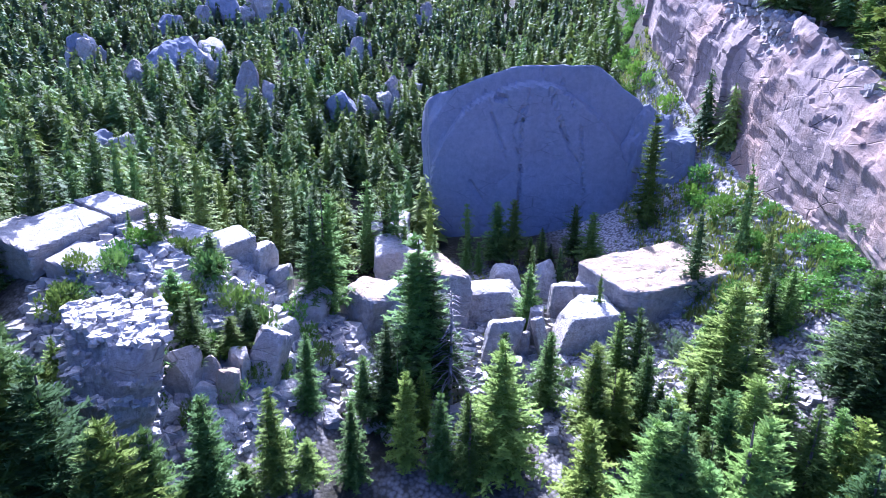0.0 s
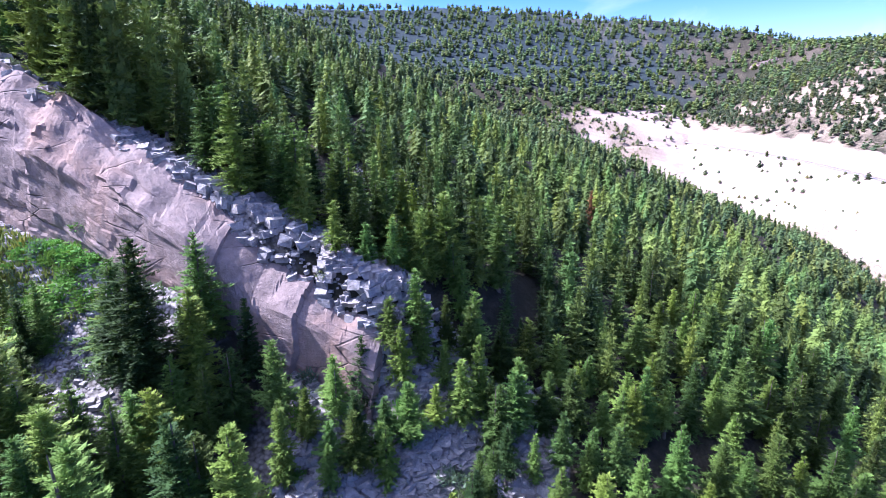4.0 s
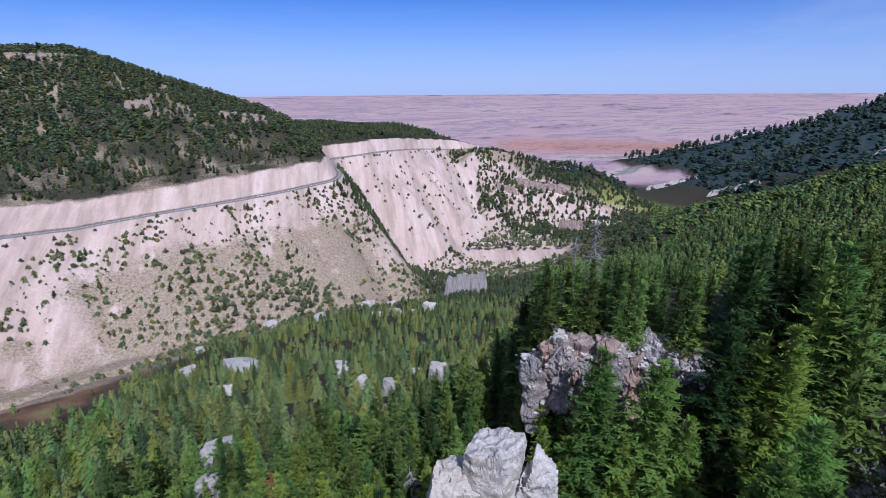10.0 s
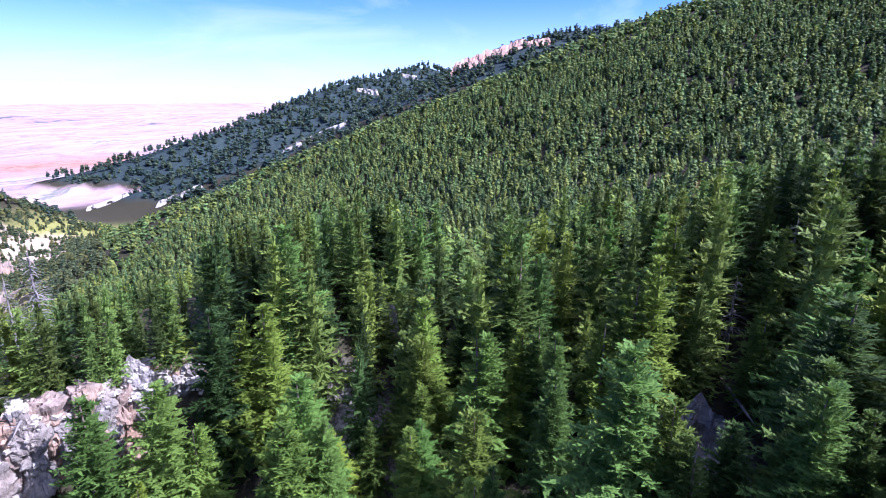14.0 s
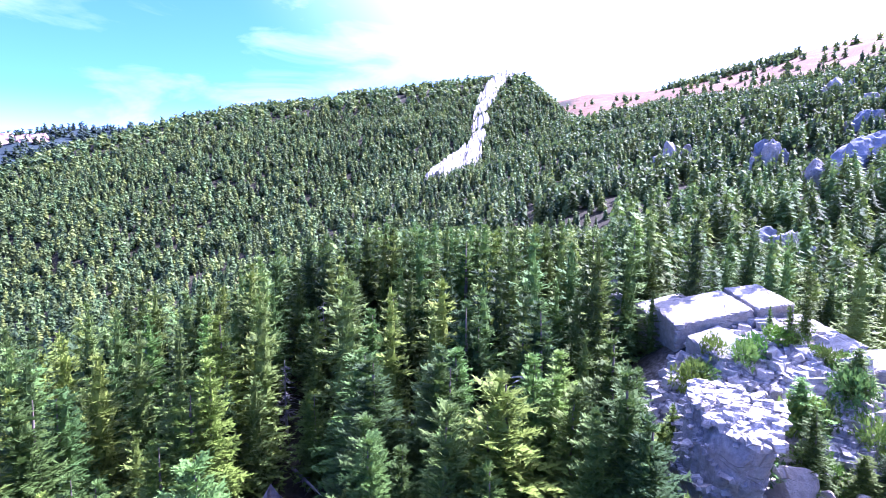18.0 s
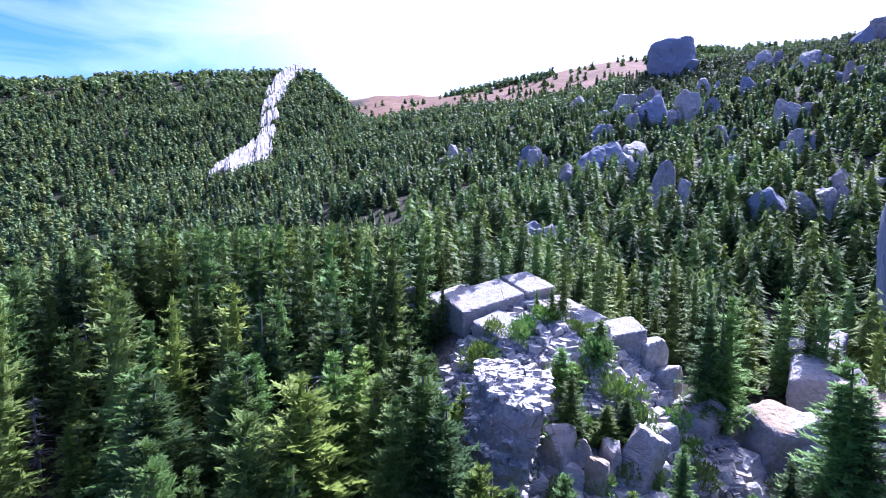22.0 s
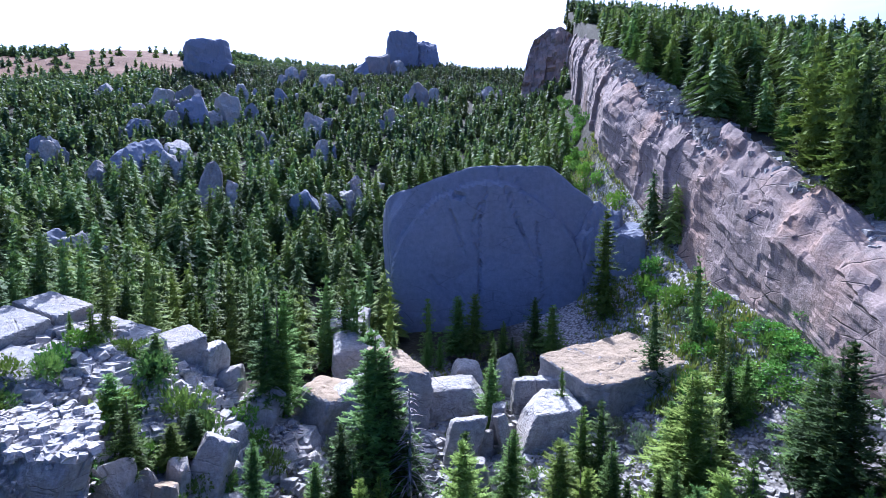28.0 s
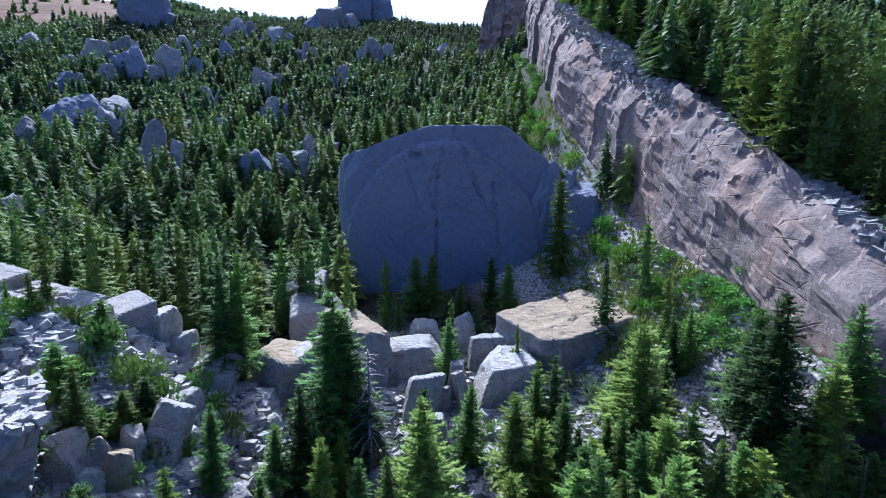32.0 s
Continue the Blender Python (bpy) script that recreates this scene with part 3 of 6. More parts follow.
i, j = np.meshgrid(np.arange(NB), np.arange(NR - 1), indexing="ij")
a, b_ = i * NR + j, ((i + 1) % NB) * NR + j
Q = np.stack([a, b_, b_ + 1, a + 1], -1).reshape(-1, 4)[:, ::-1]
fan = np.stack([np.full(NB, NB * NR), np.arange(NB) * NR, ((np.arange(NB) + 1) % NB) * NR], 1)[:, ::-1]
T3 = np.vstack([Q[:, [0, 1, 2]], Q[:, [0, 2, 3]], fan])
face_n = np.cross(V[T3[:, 1]] - V[T3[:, 0]], V[T3[:, 2]] - V[T3[:, 0]])[:, 2]
T3[face_n < 0] = T3[face_n < 0][:, ::-1]
cov = {k: np.append(np.asarray(v, float) * np.ones(len(gx)), 0.5) for k, v in cover(gx, gy).items()}
tagged(new("ground", trimesh("ground", V, T3, GROUND, True, cov)), "mountain slopes, scree, valley floor and plains", "ground", kind="structure")


# ---- trees ----
def twig(out, base, along, side, up, length, width):
    """A spray of leaves: a kite folded along its spine."""
    k = len(out[0])
    tip, mid = base + along * length, base + along * length * 0.45
    out[0].extend((base, mid + side * width - up * width * 0.35, tip, mid - side * width - up * width * 0.35))
    out[1].extend(((k, k + 1, k + 2), (k, k + 2, k + 3)))


def spike(out, base, along, side, length, width):
    """A narrow spray of needles."""
    k = len(out[0])
    out[0].extend((base - side * width, base + side * width, base + along * length))
    out[1].append((k, k + 1, k + 2))


def conifer(seed, height, spread, whorls, per, steps, bare=0.06, shape=0.85, ragged=0.18, bulk=1.0):
    """Crown of a fir or pine: whorls of drooping branches, each set with narrow sprays."""
    rnd = np.random.default_rng(seed)
    out = ([], [])
    z_up = np.array((0, 0, 1.0))
    lean = rnd.normal(0, 0.012, 2)
    for w in range(whorls):
        h = bare + (1 - bare) * (w + rnd.uniform(-0.4, 0.4)) / whorls
        h = min(max(h, bare), 0.985)
        full = min(1.0, (h - bare) / 0.12 * 0.5 + 0.55)
        rad = spread * full * ((1 - h) ** shape) * rnd.uniform(1 - ragged, 1 + ragged) + 0.12
        base = np.array((lean[0] * h * height, lean[1] * h * height, h * height))
        for k in range(per if h < 0.85 else max(4, per - 2)):
            a = 2 * math.pi * (k / per) + w * 2.4 + rnd.uniform(-0.35, 0.35)
            L = rad * rnd.uniform(0.55, 1.15)
            tilt = -0.38 + 1.0 * h + rnd.uniform(-0.16, 0.16)
            d = np.array((math.cos(a) * math.cos(tilt), math.sin(a) * math.cos(tilt), math.sin(tilt)))
            s = np.array((-math.sin(a), math.cos(a), 0.0))
            n = max(1, int(round(steps * (0.45 + 0.55 * L / spread))))
            size = (0.165 * L + 0.17) * bulk
            for q in range(n):
                f = (q + rnd.uniform(0.3, 0.9)) / n
                at = base + d * L * f * 0.9 + z_up * (-0.10 * L * f * f)
                for sgn in (-1, 1):
                    al = d * rnd.uniform(0.1, 0.8) + s * sgn * rnd.uniform(0.4, 1.0) + z_up * rnd.uniform(-0.5, 0.55)
                    al /= np.linalg.norm(al)
                    spike(out, at, al, d * 0.8 + z_up * rnd.uniform(-0.5, 0.5), size * (1.15 - 0.4 * f) * rnd.uniform(0.7, 1.3), size * 0.30)
                al = d * 0.5 + z_up * rnd.uniform(0.35, 0.9) + s * rnd.uniform(-0.4, 0.4)
                spike(out, at, al / np.linalg.norm(al), s, size * rnd.uniform(0.6, 1.1), size * 0.28)
            spike(out, base + d * L * 0.5, d + z_up * 0.10, s, L * 0.42 + 0.1, size * 0.45)
            spike(out, base, d, z_up, L * 0.7, size * 0.28)
    rings = np.linspace(bare + 0.03, 0.9, 6)
    o = len(out[0])
    for h in rings:
        for k in range(6):
            a, rr = k * 1.047 + h * 5, (spread * 0.30 * (1 - h) ** shape + 0.04) * rnd.uniform(0.6, 1.25)
            out[0].append(np.array((lean[0] * h * height + math.cos(a) * rr, lean[1] * h * height + math.sin(a) * rr, (h + rnd.uniform(-0.03, 0.03)) * height)))
    for w in range(len(rings) - 1):
        for k in range(6):
            a, b = o + w * 6 + k, o + w * 6 + (k + 1) % 6
            out[1].extend(((a, b, b + 6), (a, b + 6, a + 6)))
    for k in range(4):
        spike(out, np.array((lean[0] * height, lean[1] * height, height * 0.92)), z_up + rnd.normal(0, 0.12, 3), np.array((math.cos(k), math.sin(k), 0)), height * 0.08, 0.10)
    return np.array(out[0]), np.array(out[1])


def tube(points, radii_, sides=6):
    V, T = [], []
    for p_, r_ in zip(points, radii_):
        for k in range(sides):
            a = 2 * math.pi * k / sides
            V.append((p_[0] + r_ * math.cos(a), p_[1] + r_ * math.sin(a), p_[2]))
    for n in range(len(points) - 1):
        for k in range(sides):
            a, b = n * sides + k, n * sides + (k + 1) % sides
            T += [(a, b, b + sides), (a, b + sides, a + sides)]
    return V, T


def trunk_mesh(name, height, r0, seed, mat, limbs=0, reach=1.0):
    rnd = np.random.default_rng(seed)
    hs = np.linspace(0, 1, 7)
    V, T = tube([(rnd.normal(0, 0.03), rnd.normal(0, 0.03), h * height - (0.6 if h == 0 else 0)) for h in hs], [r0 * (1.25 if h == 0 else 1) * (1 - 0.92 * h) for h in hs])
    V, T = list(V), list(T)
    for k in range(limbs):
        h = rnd.uniform(0.2, 0.95) * height
        a, L = rnd.uniform(0, 6.28), reach * (1.1 - h / height) * rnd.uniform(0.6, 1.2) + 0.25
        pts = [(math.cos(a) * L * f, math.sin(a) * L * f, h + L * (0.25 * f - 0.45 * f * f)) for f in (0, 0.5, 1)]
        v2, t2 = tube(pts, [0.05, 0.035, 0.012], 4)
        o = len(V)
        V += v2
        T += [tuple(o + i_ for i_ in t) for t in t2]
    return trimesh(name, V, T, mat, True)


def bush_shape(seed, radius, height, n):
    """A shrub: many small leaf clumps through an uneven dome."""
    rnd = np.random.default_rng(seed)
    out = ([], [])
    lobes = [(rnd.uniform(-0.5, 0.5) * radius, rnd.uniform(-0.5, 0.5) * radius, rnd.uniform(0.3, 0.65) * height, rnd.uniform(0.45, 0.75)) for _ in range(6)]
    for k in range(n):
        lx, ly, lz, lr = lobes[k % 6]
        d = rnd.normal(0, 1, 3)
        d /= np.linalg.norm(d)
        f = rnd.uniform(0.55, 1.0)
        base = np.array((lx + d[0] * lr * radius * f, ly + d[1] * lr * radius * f, max(0.05, lz + d[2] * lr * height * 0.65 * f)))
        al = d + rnd.normal(0, 0.5, 3) + np.array((0, 0, 0.4))
        al /= np.linalg.norm(al)
        sd = np.cross(al, rnd.normal(0, 1, 3))
        sd /= np.linalg.norm(sd) + 1e-9
        twig(out, base, al, sd, np.cross(al, sd), radius * rnd.uniform(0.18, 0.32), radius * rnd.uniform(0.07, 0.12))
    return np.array(out[0]), np.array(out[1])


def proto_tree(kind, seed, height, spread, whorls, per, steps, mat, bark, shape, bare, ragged):
    V, T = conifer(seed, height, spread, whorls, per, steps, bare, shape, ragged)
    return trimesh("crown", V, T, mat), trunk_mesh("trunk", height * 0.96, 0.017 * height + 0.03, seed, bark)


FIRS = [proto_tree("fir", 10 + k, 10.0, sp, 29, 8, 8, NEEDLES, BARK, shp, 0.05, rg) for k, (sp, shp, rg) in
        enumerate(((1.75, 0.74, 0.2), (2.1, 0.78, 0.25), (1.5, 0.68, 0.22), (1.9, 0.64, 0.3)))]
PINES = [proto_tree("pine", 30 + k, 10.0, sp, 25, 8, 8, NEEDLES_PINE, BARK, shp, br, rg) for k, (sp, shp, br, rg) in
         enumerate(((2.2, 0.55, 0.14, 0.35), (1.9, 0.6, 0.22, 0.4)))]
RUSTY = [proto_tree("rusty", 40, 10.0, 1.9, 18, 6, 4, NEEDLES_DEAD, BARK, 0.7, 0.1, 0.35)]
SNAGS = [trunk_mesh("trunk", 10.0, 0.16, 50 + k, BARK_DEAD, 110, 1.7) for k in range(2)]

FIR_LABELS = ("slender dark green fir with layered drooping boughs", "broad dark green fir standing among rocks", "narrow spire-shaped green fir", "full green fir with dense boughs")
PINE_LABELS = ("bushy yellow-green pine with an open crown", "tall pine with bare lower trunk and tufted crown")
DEAD_LABEL = "bare grey dead conifer with broken twigs"


def plant(kind, variant, x, y, height, width=1.0, turn=0.0, z=None):
    """One conifer as a thing of its own, its base on the ground."""
    gz_ = float(ground_z(x, y)) if z is None else z
    name, label = {"fir": ("fir_tree", FIR_LABELS[variant % 4]), "pine": ("pine_tree", PINE_LABELS[variant % 2]), "dead": ("dead_tree", DEAD_LABEL), "rusty": ("dead_tree", "dying conifer with rusty red-brown needles")}[kind]
    root = tagged(new(name), label, "tree", "conifers round the gully")
    s = height / 10.0
    root.matrix_basis = pose(x, y, gz_ - 0.1, 0, 0, turn) @ Matrix.Diagonal((s * width * 1.25, s * width * 1.25, s, 1))
    if kind == "dead":
        part("trunk", SNAGS[variant % 2], root)
        return root
    crown, trunk = FIRS[variant % 4] if kind == "fir" else PINES[variant % 2] if kind == "pine" else RUSTY[0]
    part("trunk", trunk, root)
    part("crown", crown, root)
    return root


# ---- woods ----
def wood_density(x, y):
    """How closely trees stand, 0 to 1."""
    q, p = valley_coords(x, y)
    r = np.hypot(x, y)
    be = bearing_of(x, y)
    s = q - road_q(p)
    n = fbm(x / 45, y / 45, seed=21)
    n3 = fbm(x / 25, y / 25, seed=33)
    d = np.ones_like(r)
    far = (q > 330) & (s > -170) & (p < 900)
    low = np.where(p < 330, 0.07 + 0.75 * sstep(-0.1, 0.5, n + 0.15) * sstep(-50, -95, s) + 1.0 * sstep(-70, 40, p) * sstep(0.1, -0.1, n3 - 0.35), 0.08)
    low = np.maximum(low, 0.8 * np.exp(-((p + 150) / 120.0) ** 2) * sstep(-58, -84, s + 14 * n3))
    low = np.where(p - 655 + 0.55 * s + 22 * n3 > 0, 0.42 + 0.4 * sstep(-0.3, 0.4, n), low)
    low = np.maximum(low, 0.95 * sstep(30, 18, np.abs(p - 330 + 0.35 * (s + 60))) * (s > -120) * (s < -38))
    up = (0.98 - 0.38 * sstep(60, -500, p)) * (0.55 + 0.6 * sstep(-0.4, 0.5, n3))
    up = up * sstep(30, 40, s) * (0.75 + 0.25 * sstep(30, 120, s))
    d = np.where(far, np.where(s > 0, up, low), d)
    d = np.where((s > -9) & (s < -5) & (q > 300) & (p < 850), 0.22, d)
    d = np.where((s > -5) & (s < 32) & (p < 850) & (p > -1000) & (q > 300), 0.0, d)
    meadow = sstep(84, 56, np.abs(q - 342 + 0.03 * p)) * sstep(-330, -220, p) * sstep(130, 20, p)
    d = d * (1 - 0.97 * meadow)
    brown = (be > 306) & (be < 338) & (r > 440 + 6 * np.maximum(330 - be, 0) + 25 * n3)
    d = np.where(brown, 0.05, d)
    d = np.where(brown & (be > 316) & (be < 327) & (r > 770) & (r < 850), 1.0, d)
    d = np.where((be > 50) & (be < 112) & (r > 900), 0.42 + 0.3 * sstep(-0.3, 0.3, n3), d)
    xc = cliff_x(y)
    d = np.where((x > xc - 8) & (x < xc + 5.5) & (y > 36) & (y < 240), 0.0, d)
    d = np.where((x > xc - 7) & (x < xc + 4.5) & (y > 18) & (y <= 36), 0.0, d)
    d = np.where((r < 72) & (be > 226) & (be < 284), d * 0.9, d)
    d = np.where((r < 53) & (be > 250) & (be < 280), 0.30, d)
    d = np.where(((be > 234) & (be < 244) & (r < 56)) | (np.hypot(x + 43, y - 5) < 7), 0.05, d)
    d = np.where((x > xc - 24) & (x < xc) & (y > 78) & (y < 115), 0.07, d)
    d = np.where((x > 14) & (x < xc) & (y > 44) & (y < 78), 0.06, d)
    d = np.where((np.abs(x) < 17) & (y > 46) & (y < 76), 0.10, d)
    d = np.where((np.abs(x) < 17) & (y > 34) & (y <= 46), 0.40, d)
    rim = (np.hypot((x + 28) / 15.0, (y - 46) / 20.0) < 1)
    d = np.where(rim, 0.05, d)
    d = np.where((np.hypot(x - 10, (y - 101) * 1.6) < 24) , 0.04, d)
    d = np.where((x > -10) & (x < 17) & (y >= 76) & (y < 90), 0.05, d)
    d = np.where(np.hypot((x - 25) / 8.5, (y - 71) / 7.5) < 1, 0.0, d)
    d = np.where((np.hypot(x - 34, (y - 20) * 0.9) < 9) | ((np.abs(x - 40 + 0.42 * (y - 15)) < 3.5) & (np.abs(y - 14) < 10)), 0.10, d)
    d = np.where((np.hypot(x + 28, y + 17.5) < 7.5), 0.04, d)
    d = np.where((x > -20) & (x < 4) & (y < -30) & (y > -46), 0.15, d)
    d = np.where((r > 40) & (r < 58) & (be > 199) & (be < 224), d * 0.18, d)
    open_spur = (r > 800) & (r < 1100) & (be > 196) & (be < 214)
    d = np.where(open_spur, 0.35 + 0.5 * sstep(-0.2, 0.4, n3), d)
    d = np.where((r > 1000) & (be > 180) & (be < 232) & (ground_z(x, y, False) - plain_z(r) < 16), 0.0, d)
    return np.clip(d * (0.92 + 0.2 * n3), 0, 1)


_sb, _sr = np.linspace(0, 360, 720, endpoint=False), np.geomspace(20, 2600, 420)
_bb, _rr = np.meshgrid(_sb, _sr, indexing="ij")
_sx, _sy = polar(_bb, _rr)
_horizon = np.maximum.accumulate((ground_z(_sx, _sy, False) + 2.0 * (_rr > 90)) / _rr, axis=1)


def in_sight(x, y):
    """Slopes that face the gully; the backs of the ridges stay unplanted."""
    r = np.hypot(x, y)
    ib = np.round(bearing_of(x, y) * 2).astype(int) % 720
    ir = np.clip(np.searchsorted(_sr, r * 0.985) - 1, 0, 419)
    return (ground_z(x, y, False) + 17.0) / r > _horizon[ib, ir]


def scatter(rng, r0, r1, area, b0=0, b1=360):
    """Random places in a ring, about one in each area square metres at full density."""
    n = int(math.pi * (r1 * r1 - r0 * r0) * (b1 - b0) / 360 / area)
    r = np.sqrt(rng.uniform(r0 * r0, r1 * r1, n))
    x, y = polar(rng.uniform(b0, b1, n), r)
    keep = rng.uniform(0, 1, n) < wood_density(x, y)
    x, y = x[keep], y[keep]
    keep = in_sight(x, y)
    return x[keep], y[keep]


def hidden_slope(x, y):
    """Ground beyond the crests, which no one plants."""
    q, p = valley_coords(x, y)
    r = np.hypot(x, y)
    be = bearing_of(x, y)
    n = 0.888 * x + 0.459 * y
    u = x * math.sin(radians(290)) + y * math.cos(radians(290))
    bad = (x > 40) & (n > 285) & (r < 560) & (q < 330)
    bad |= (u > 830) & (be > 232) & (be < 305) & (r < 1000)
    bad |= (q - road_q(p) > 440) & (q > 300)
    bad |= (r > 820) & ((be > 305) | (be < 40))
    return bad


def shingled_tree(seed, sprays, wide=0.19, shape=0.85, low=0.05):
    """A conifer 1 high, for woods at middle distance: a slim core under many small drooping sprays."""
    rnd = np.random.default_rng(seed)
    V, T = [(0, 0, 0.97)], []
    for k in range(5):
        a = k * 1.2566
        V.append((math.cos(a) * wide * 0.45, math.sin(a) * wide * 0.45, low))
        T.append((0, 1 + k, 1 + (k + 1) % 5))
    for k in range(sprays):
        h = low + (0.97 - low) * (1 - math.sqrt(1 - (k + rnd.uniform(0, 1)) / sprays))
        a = k * 2.39996 + rnd.uniform(-0.4, 0.4)
        rad = (wide * (1 - h) ** shape + 0.012) * rnd.uniform(0.7, 1.22)
        size = (0.055 + 0.20 * rad) * math.sqrt(110.0 / sprays)
        ca, sa = math.cos(a), math.sin(a)
        zi, zo = h + size * rnd.uniform(0.1, 0.9), h - size * rnd.uniform(-0.1, 0.5)
        ri, tw = max(rad - size * 1.5, rad * 0.2), rnd.uniform(-0.4, 0.4) * size
        o = len(V)
        V += [(ca * ri - sa * size * 0.55, sa * ri + ca * size * 0.55, zi + tw), (ca * ri + sa * size * 0.55, sa * ri - ca * size * 0.55, zi - tw), (ca * rad, sa * rad, zo)]
        T.append((o, o + 1, o + 2))
    return np.array(V), np.array(T)


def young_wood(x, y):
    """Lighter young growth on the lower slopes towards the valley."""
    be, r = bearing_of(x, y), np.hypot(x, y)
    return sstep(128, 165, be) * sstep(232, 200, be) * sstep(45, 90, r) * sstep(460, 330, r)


def woods(name, label, x, y, heights, templates, mat, rng, width=(0.85, 1.25)):
    """Many trees of the far woods in one mesh."""
    z = ground_z(x, y)
    Vs, Ts, tints, o = [], [], [], 0
    pick = rng.integers(0, len(templates), len(x))
    for k, (tv, tt) in enumerate(templates):
        m = np.nonzero(pick == k)[0]
        if not len(m):
            continue
        a, h = rng.uniform(0, 6.28, len(m)), heights[m]
        w = h * rng.uniform(width[0], width[1], len(m))
        c, s = np.cos(a)[:, None], np.sin(a)[:, None]
        X = (tv[None, :, 0] * c - tv[None, :, 1] * s) * w[:, None] + x[m][:, None]
        Y = (tv[None, :, 0] * s + tv[None, :, 1] * c) * w[:, None] + y[m][:, None]
        Z = tv[None, :, 2] * h[:, None] + z[m][:, None] - 0.3
        Vs.append(np.stack([X, Y, Z], -1).reshape(-1, 3))
        Ts.append((tt[None] + (np.arange(len(m)) * len(tv))[:, None, None] + o).reshape(-1, 3))
        tints.append(np.repeat(rng.uniform(0, 1, len(m)), len(tv)))
        o += len(m) * len(tv)
    me = trimesh(name, np.vstack(Vs), np.vstack(Ts), mat, False, {"tint": np.concatenate(tints)})
    return tagged(new(name, me), label, "forest", kind="stuff")


def sunny_slope(x, y):
    """1 on the slope above the cliff, where the trees stay short and full."""
    be = bearing_of(x, y)
    return (x > cliff_x(y) - 12) * sstep(40, 58, be) * sstep(150, 120, be) * (np.hypot(x, y) < 340)


def canopy(x, y, h):
    """Heights held under the level of the canopy along the gully side."""
    r = np.hypot(x, y)
    lim = np.interp(bearing_of(x, y), [188, 196, 204, 219, 224, 232, 245, 255, 265, 271, 278, 288, 297, 312, 318], [60, -19.5, -18.3, -17.4, -13.4, -11.2, -10.5, -9.8, -9.8, -10.5, -5.5, -3.5, -3.5, -3, 60])
    top = r * np.tan(np.radians(lim)) * (1 + 0.05 * np.sin(x * 1.7 + y)) - ground_z(x, y, False)
    return np.where(r < 190, np.clip(h, 4.0, np.maximum(top, 4.5)), h)


rng = np.random.default_rng(5)
MID = [shingled_tree(60 + k, 130, 0.165 + 0.018 * k, 0.62 + 0.04 * k) for k in range(6)]
MIDFAR = [shingled_tree(70 + k, 44, 0.17 + 0.018 * k, 0.65) for k in range(5)]
SCRUBS = [shingled_tree(76 + k, 16, 0.6, 0.5, 0.0) for k in range(3)]
FAR = [shingled_tree(80 + k, 24, 0.19 + 0.02 * k, 0.6) for k in range(4)]
FAREST = [shingled_tree(86 + k, 11, 0.2 + 0.02 * k, 0.6) for k in range(4)]
ROUGH = []
for k in range(6):
    tv, tt = conifer(90 + k, 10.0, 1.5 + 0.12 * k, 19, 6, 3.0, 0.05, 0.70, 0.34, 1.35)
    ROUGH.append((tv / 10.0, tt))


def stand(name, label, r0, r1, area, templates, h0, h1, b0=0, b1=360, mat=None):
    x, y = scatter(rng, r0, r1, area, b0, b1)
    ok = ~hidden_slope(x, y)
    north = (y > 60) & (np.hypot(x, y) < 340) & (x < cliff_x(y))
    ok &= ~north | (rng.uniform(0, 1, len(x)) < 0.95)
    x, y, north = x[ok], y[ok], north[ok]
    h = (rng.uniform(0, 1, len(x)) ** 0.8 * (h1 - h0) + h0)
    h = h * (1 + 0.22 * sstep(200, 215, bearing_of(x, y)) * sstep(330, 300, bearing_of(x, y)) * (np.hypot(x, y) < 150))
    h = canopy(x, y, h) * (1 - 0.26 * sunny_slope(x, y))
    q, p = valley_coords(x, y)
    low = (q > 330) & (q < road_q(p)) & (p < 600) & (p > -800)
    strip = (np.abs(p - 330 + 0.35 * (q - road_q(p) + 60)) < 32) | (p - 640 + 0.55 * (q - road_q(p)) > 0)
    small = low & ~strip & (rng.uniform(0, 1, len(x)) < 0.96)
    wide = (1.1, 1.6) if r1 < 300 else (1.2, 1.7) if r1 < 700 else (1.5, 2.2)
    if small.sum() > 20:
        woods("scrub", "dusty grey-green shrubs scattered on the scree", x[small], y[small], h[small] * 0.44, SCRUBS, SCRUB, rng, (1.0, 1.7))
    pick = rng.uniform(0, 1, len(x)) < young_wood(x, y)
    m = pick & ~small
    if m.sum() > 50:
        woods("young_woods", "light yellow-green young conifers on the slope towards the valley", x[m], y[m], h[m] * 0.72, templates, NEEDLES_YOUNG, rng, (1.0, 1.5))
    m = ~pick & ~small
    return woods(name, label, x[m], y[m], h[m], templates, mat or (NEEDLES_FAR if r1 < 200 else HAZE_NEEDLES if r0 >= 1000 else NEEDLES_HILL), rng, wide)


stand("middle_woods", "dense green conifer forest on the slopes round the gully", 84, 180, 17, MID, 7, 14)
stand("hillside_woods", "dense green conifer forest on the hillsides", 180, 340, 20, MIDFAR, 5, 11)
stand("far_woods", "dense conifer forest on the hills across the valleys", 340, 600, 17, FAR, 4.5, 8.5, -26, 204, NEEDLES_DRY)
stand("far_woods", "dense conifer forest on the hill across the gully", 340, 600, 13, FAR, 5.5, 10.5, 204, 334)
stand("far_woods", "dark conifer forest on the far hillsides", 600, 1080, 19, FAREST, 5, 9, 96, 214, NEEDLES_DRY)
stand("far_woods", "dark conifer forest high on the hills", 600, 1000, 46, FAREST, 6, 12, 214, 456)
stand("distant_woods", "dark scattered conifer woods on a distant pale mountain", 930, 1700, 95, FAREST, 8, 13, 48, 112)
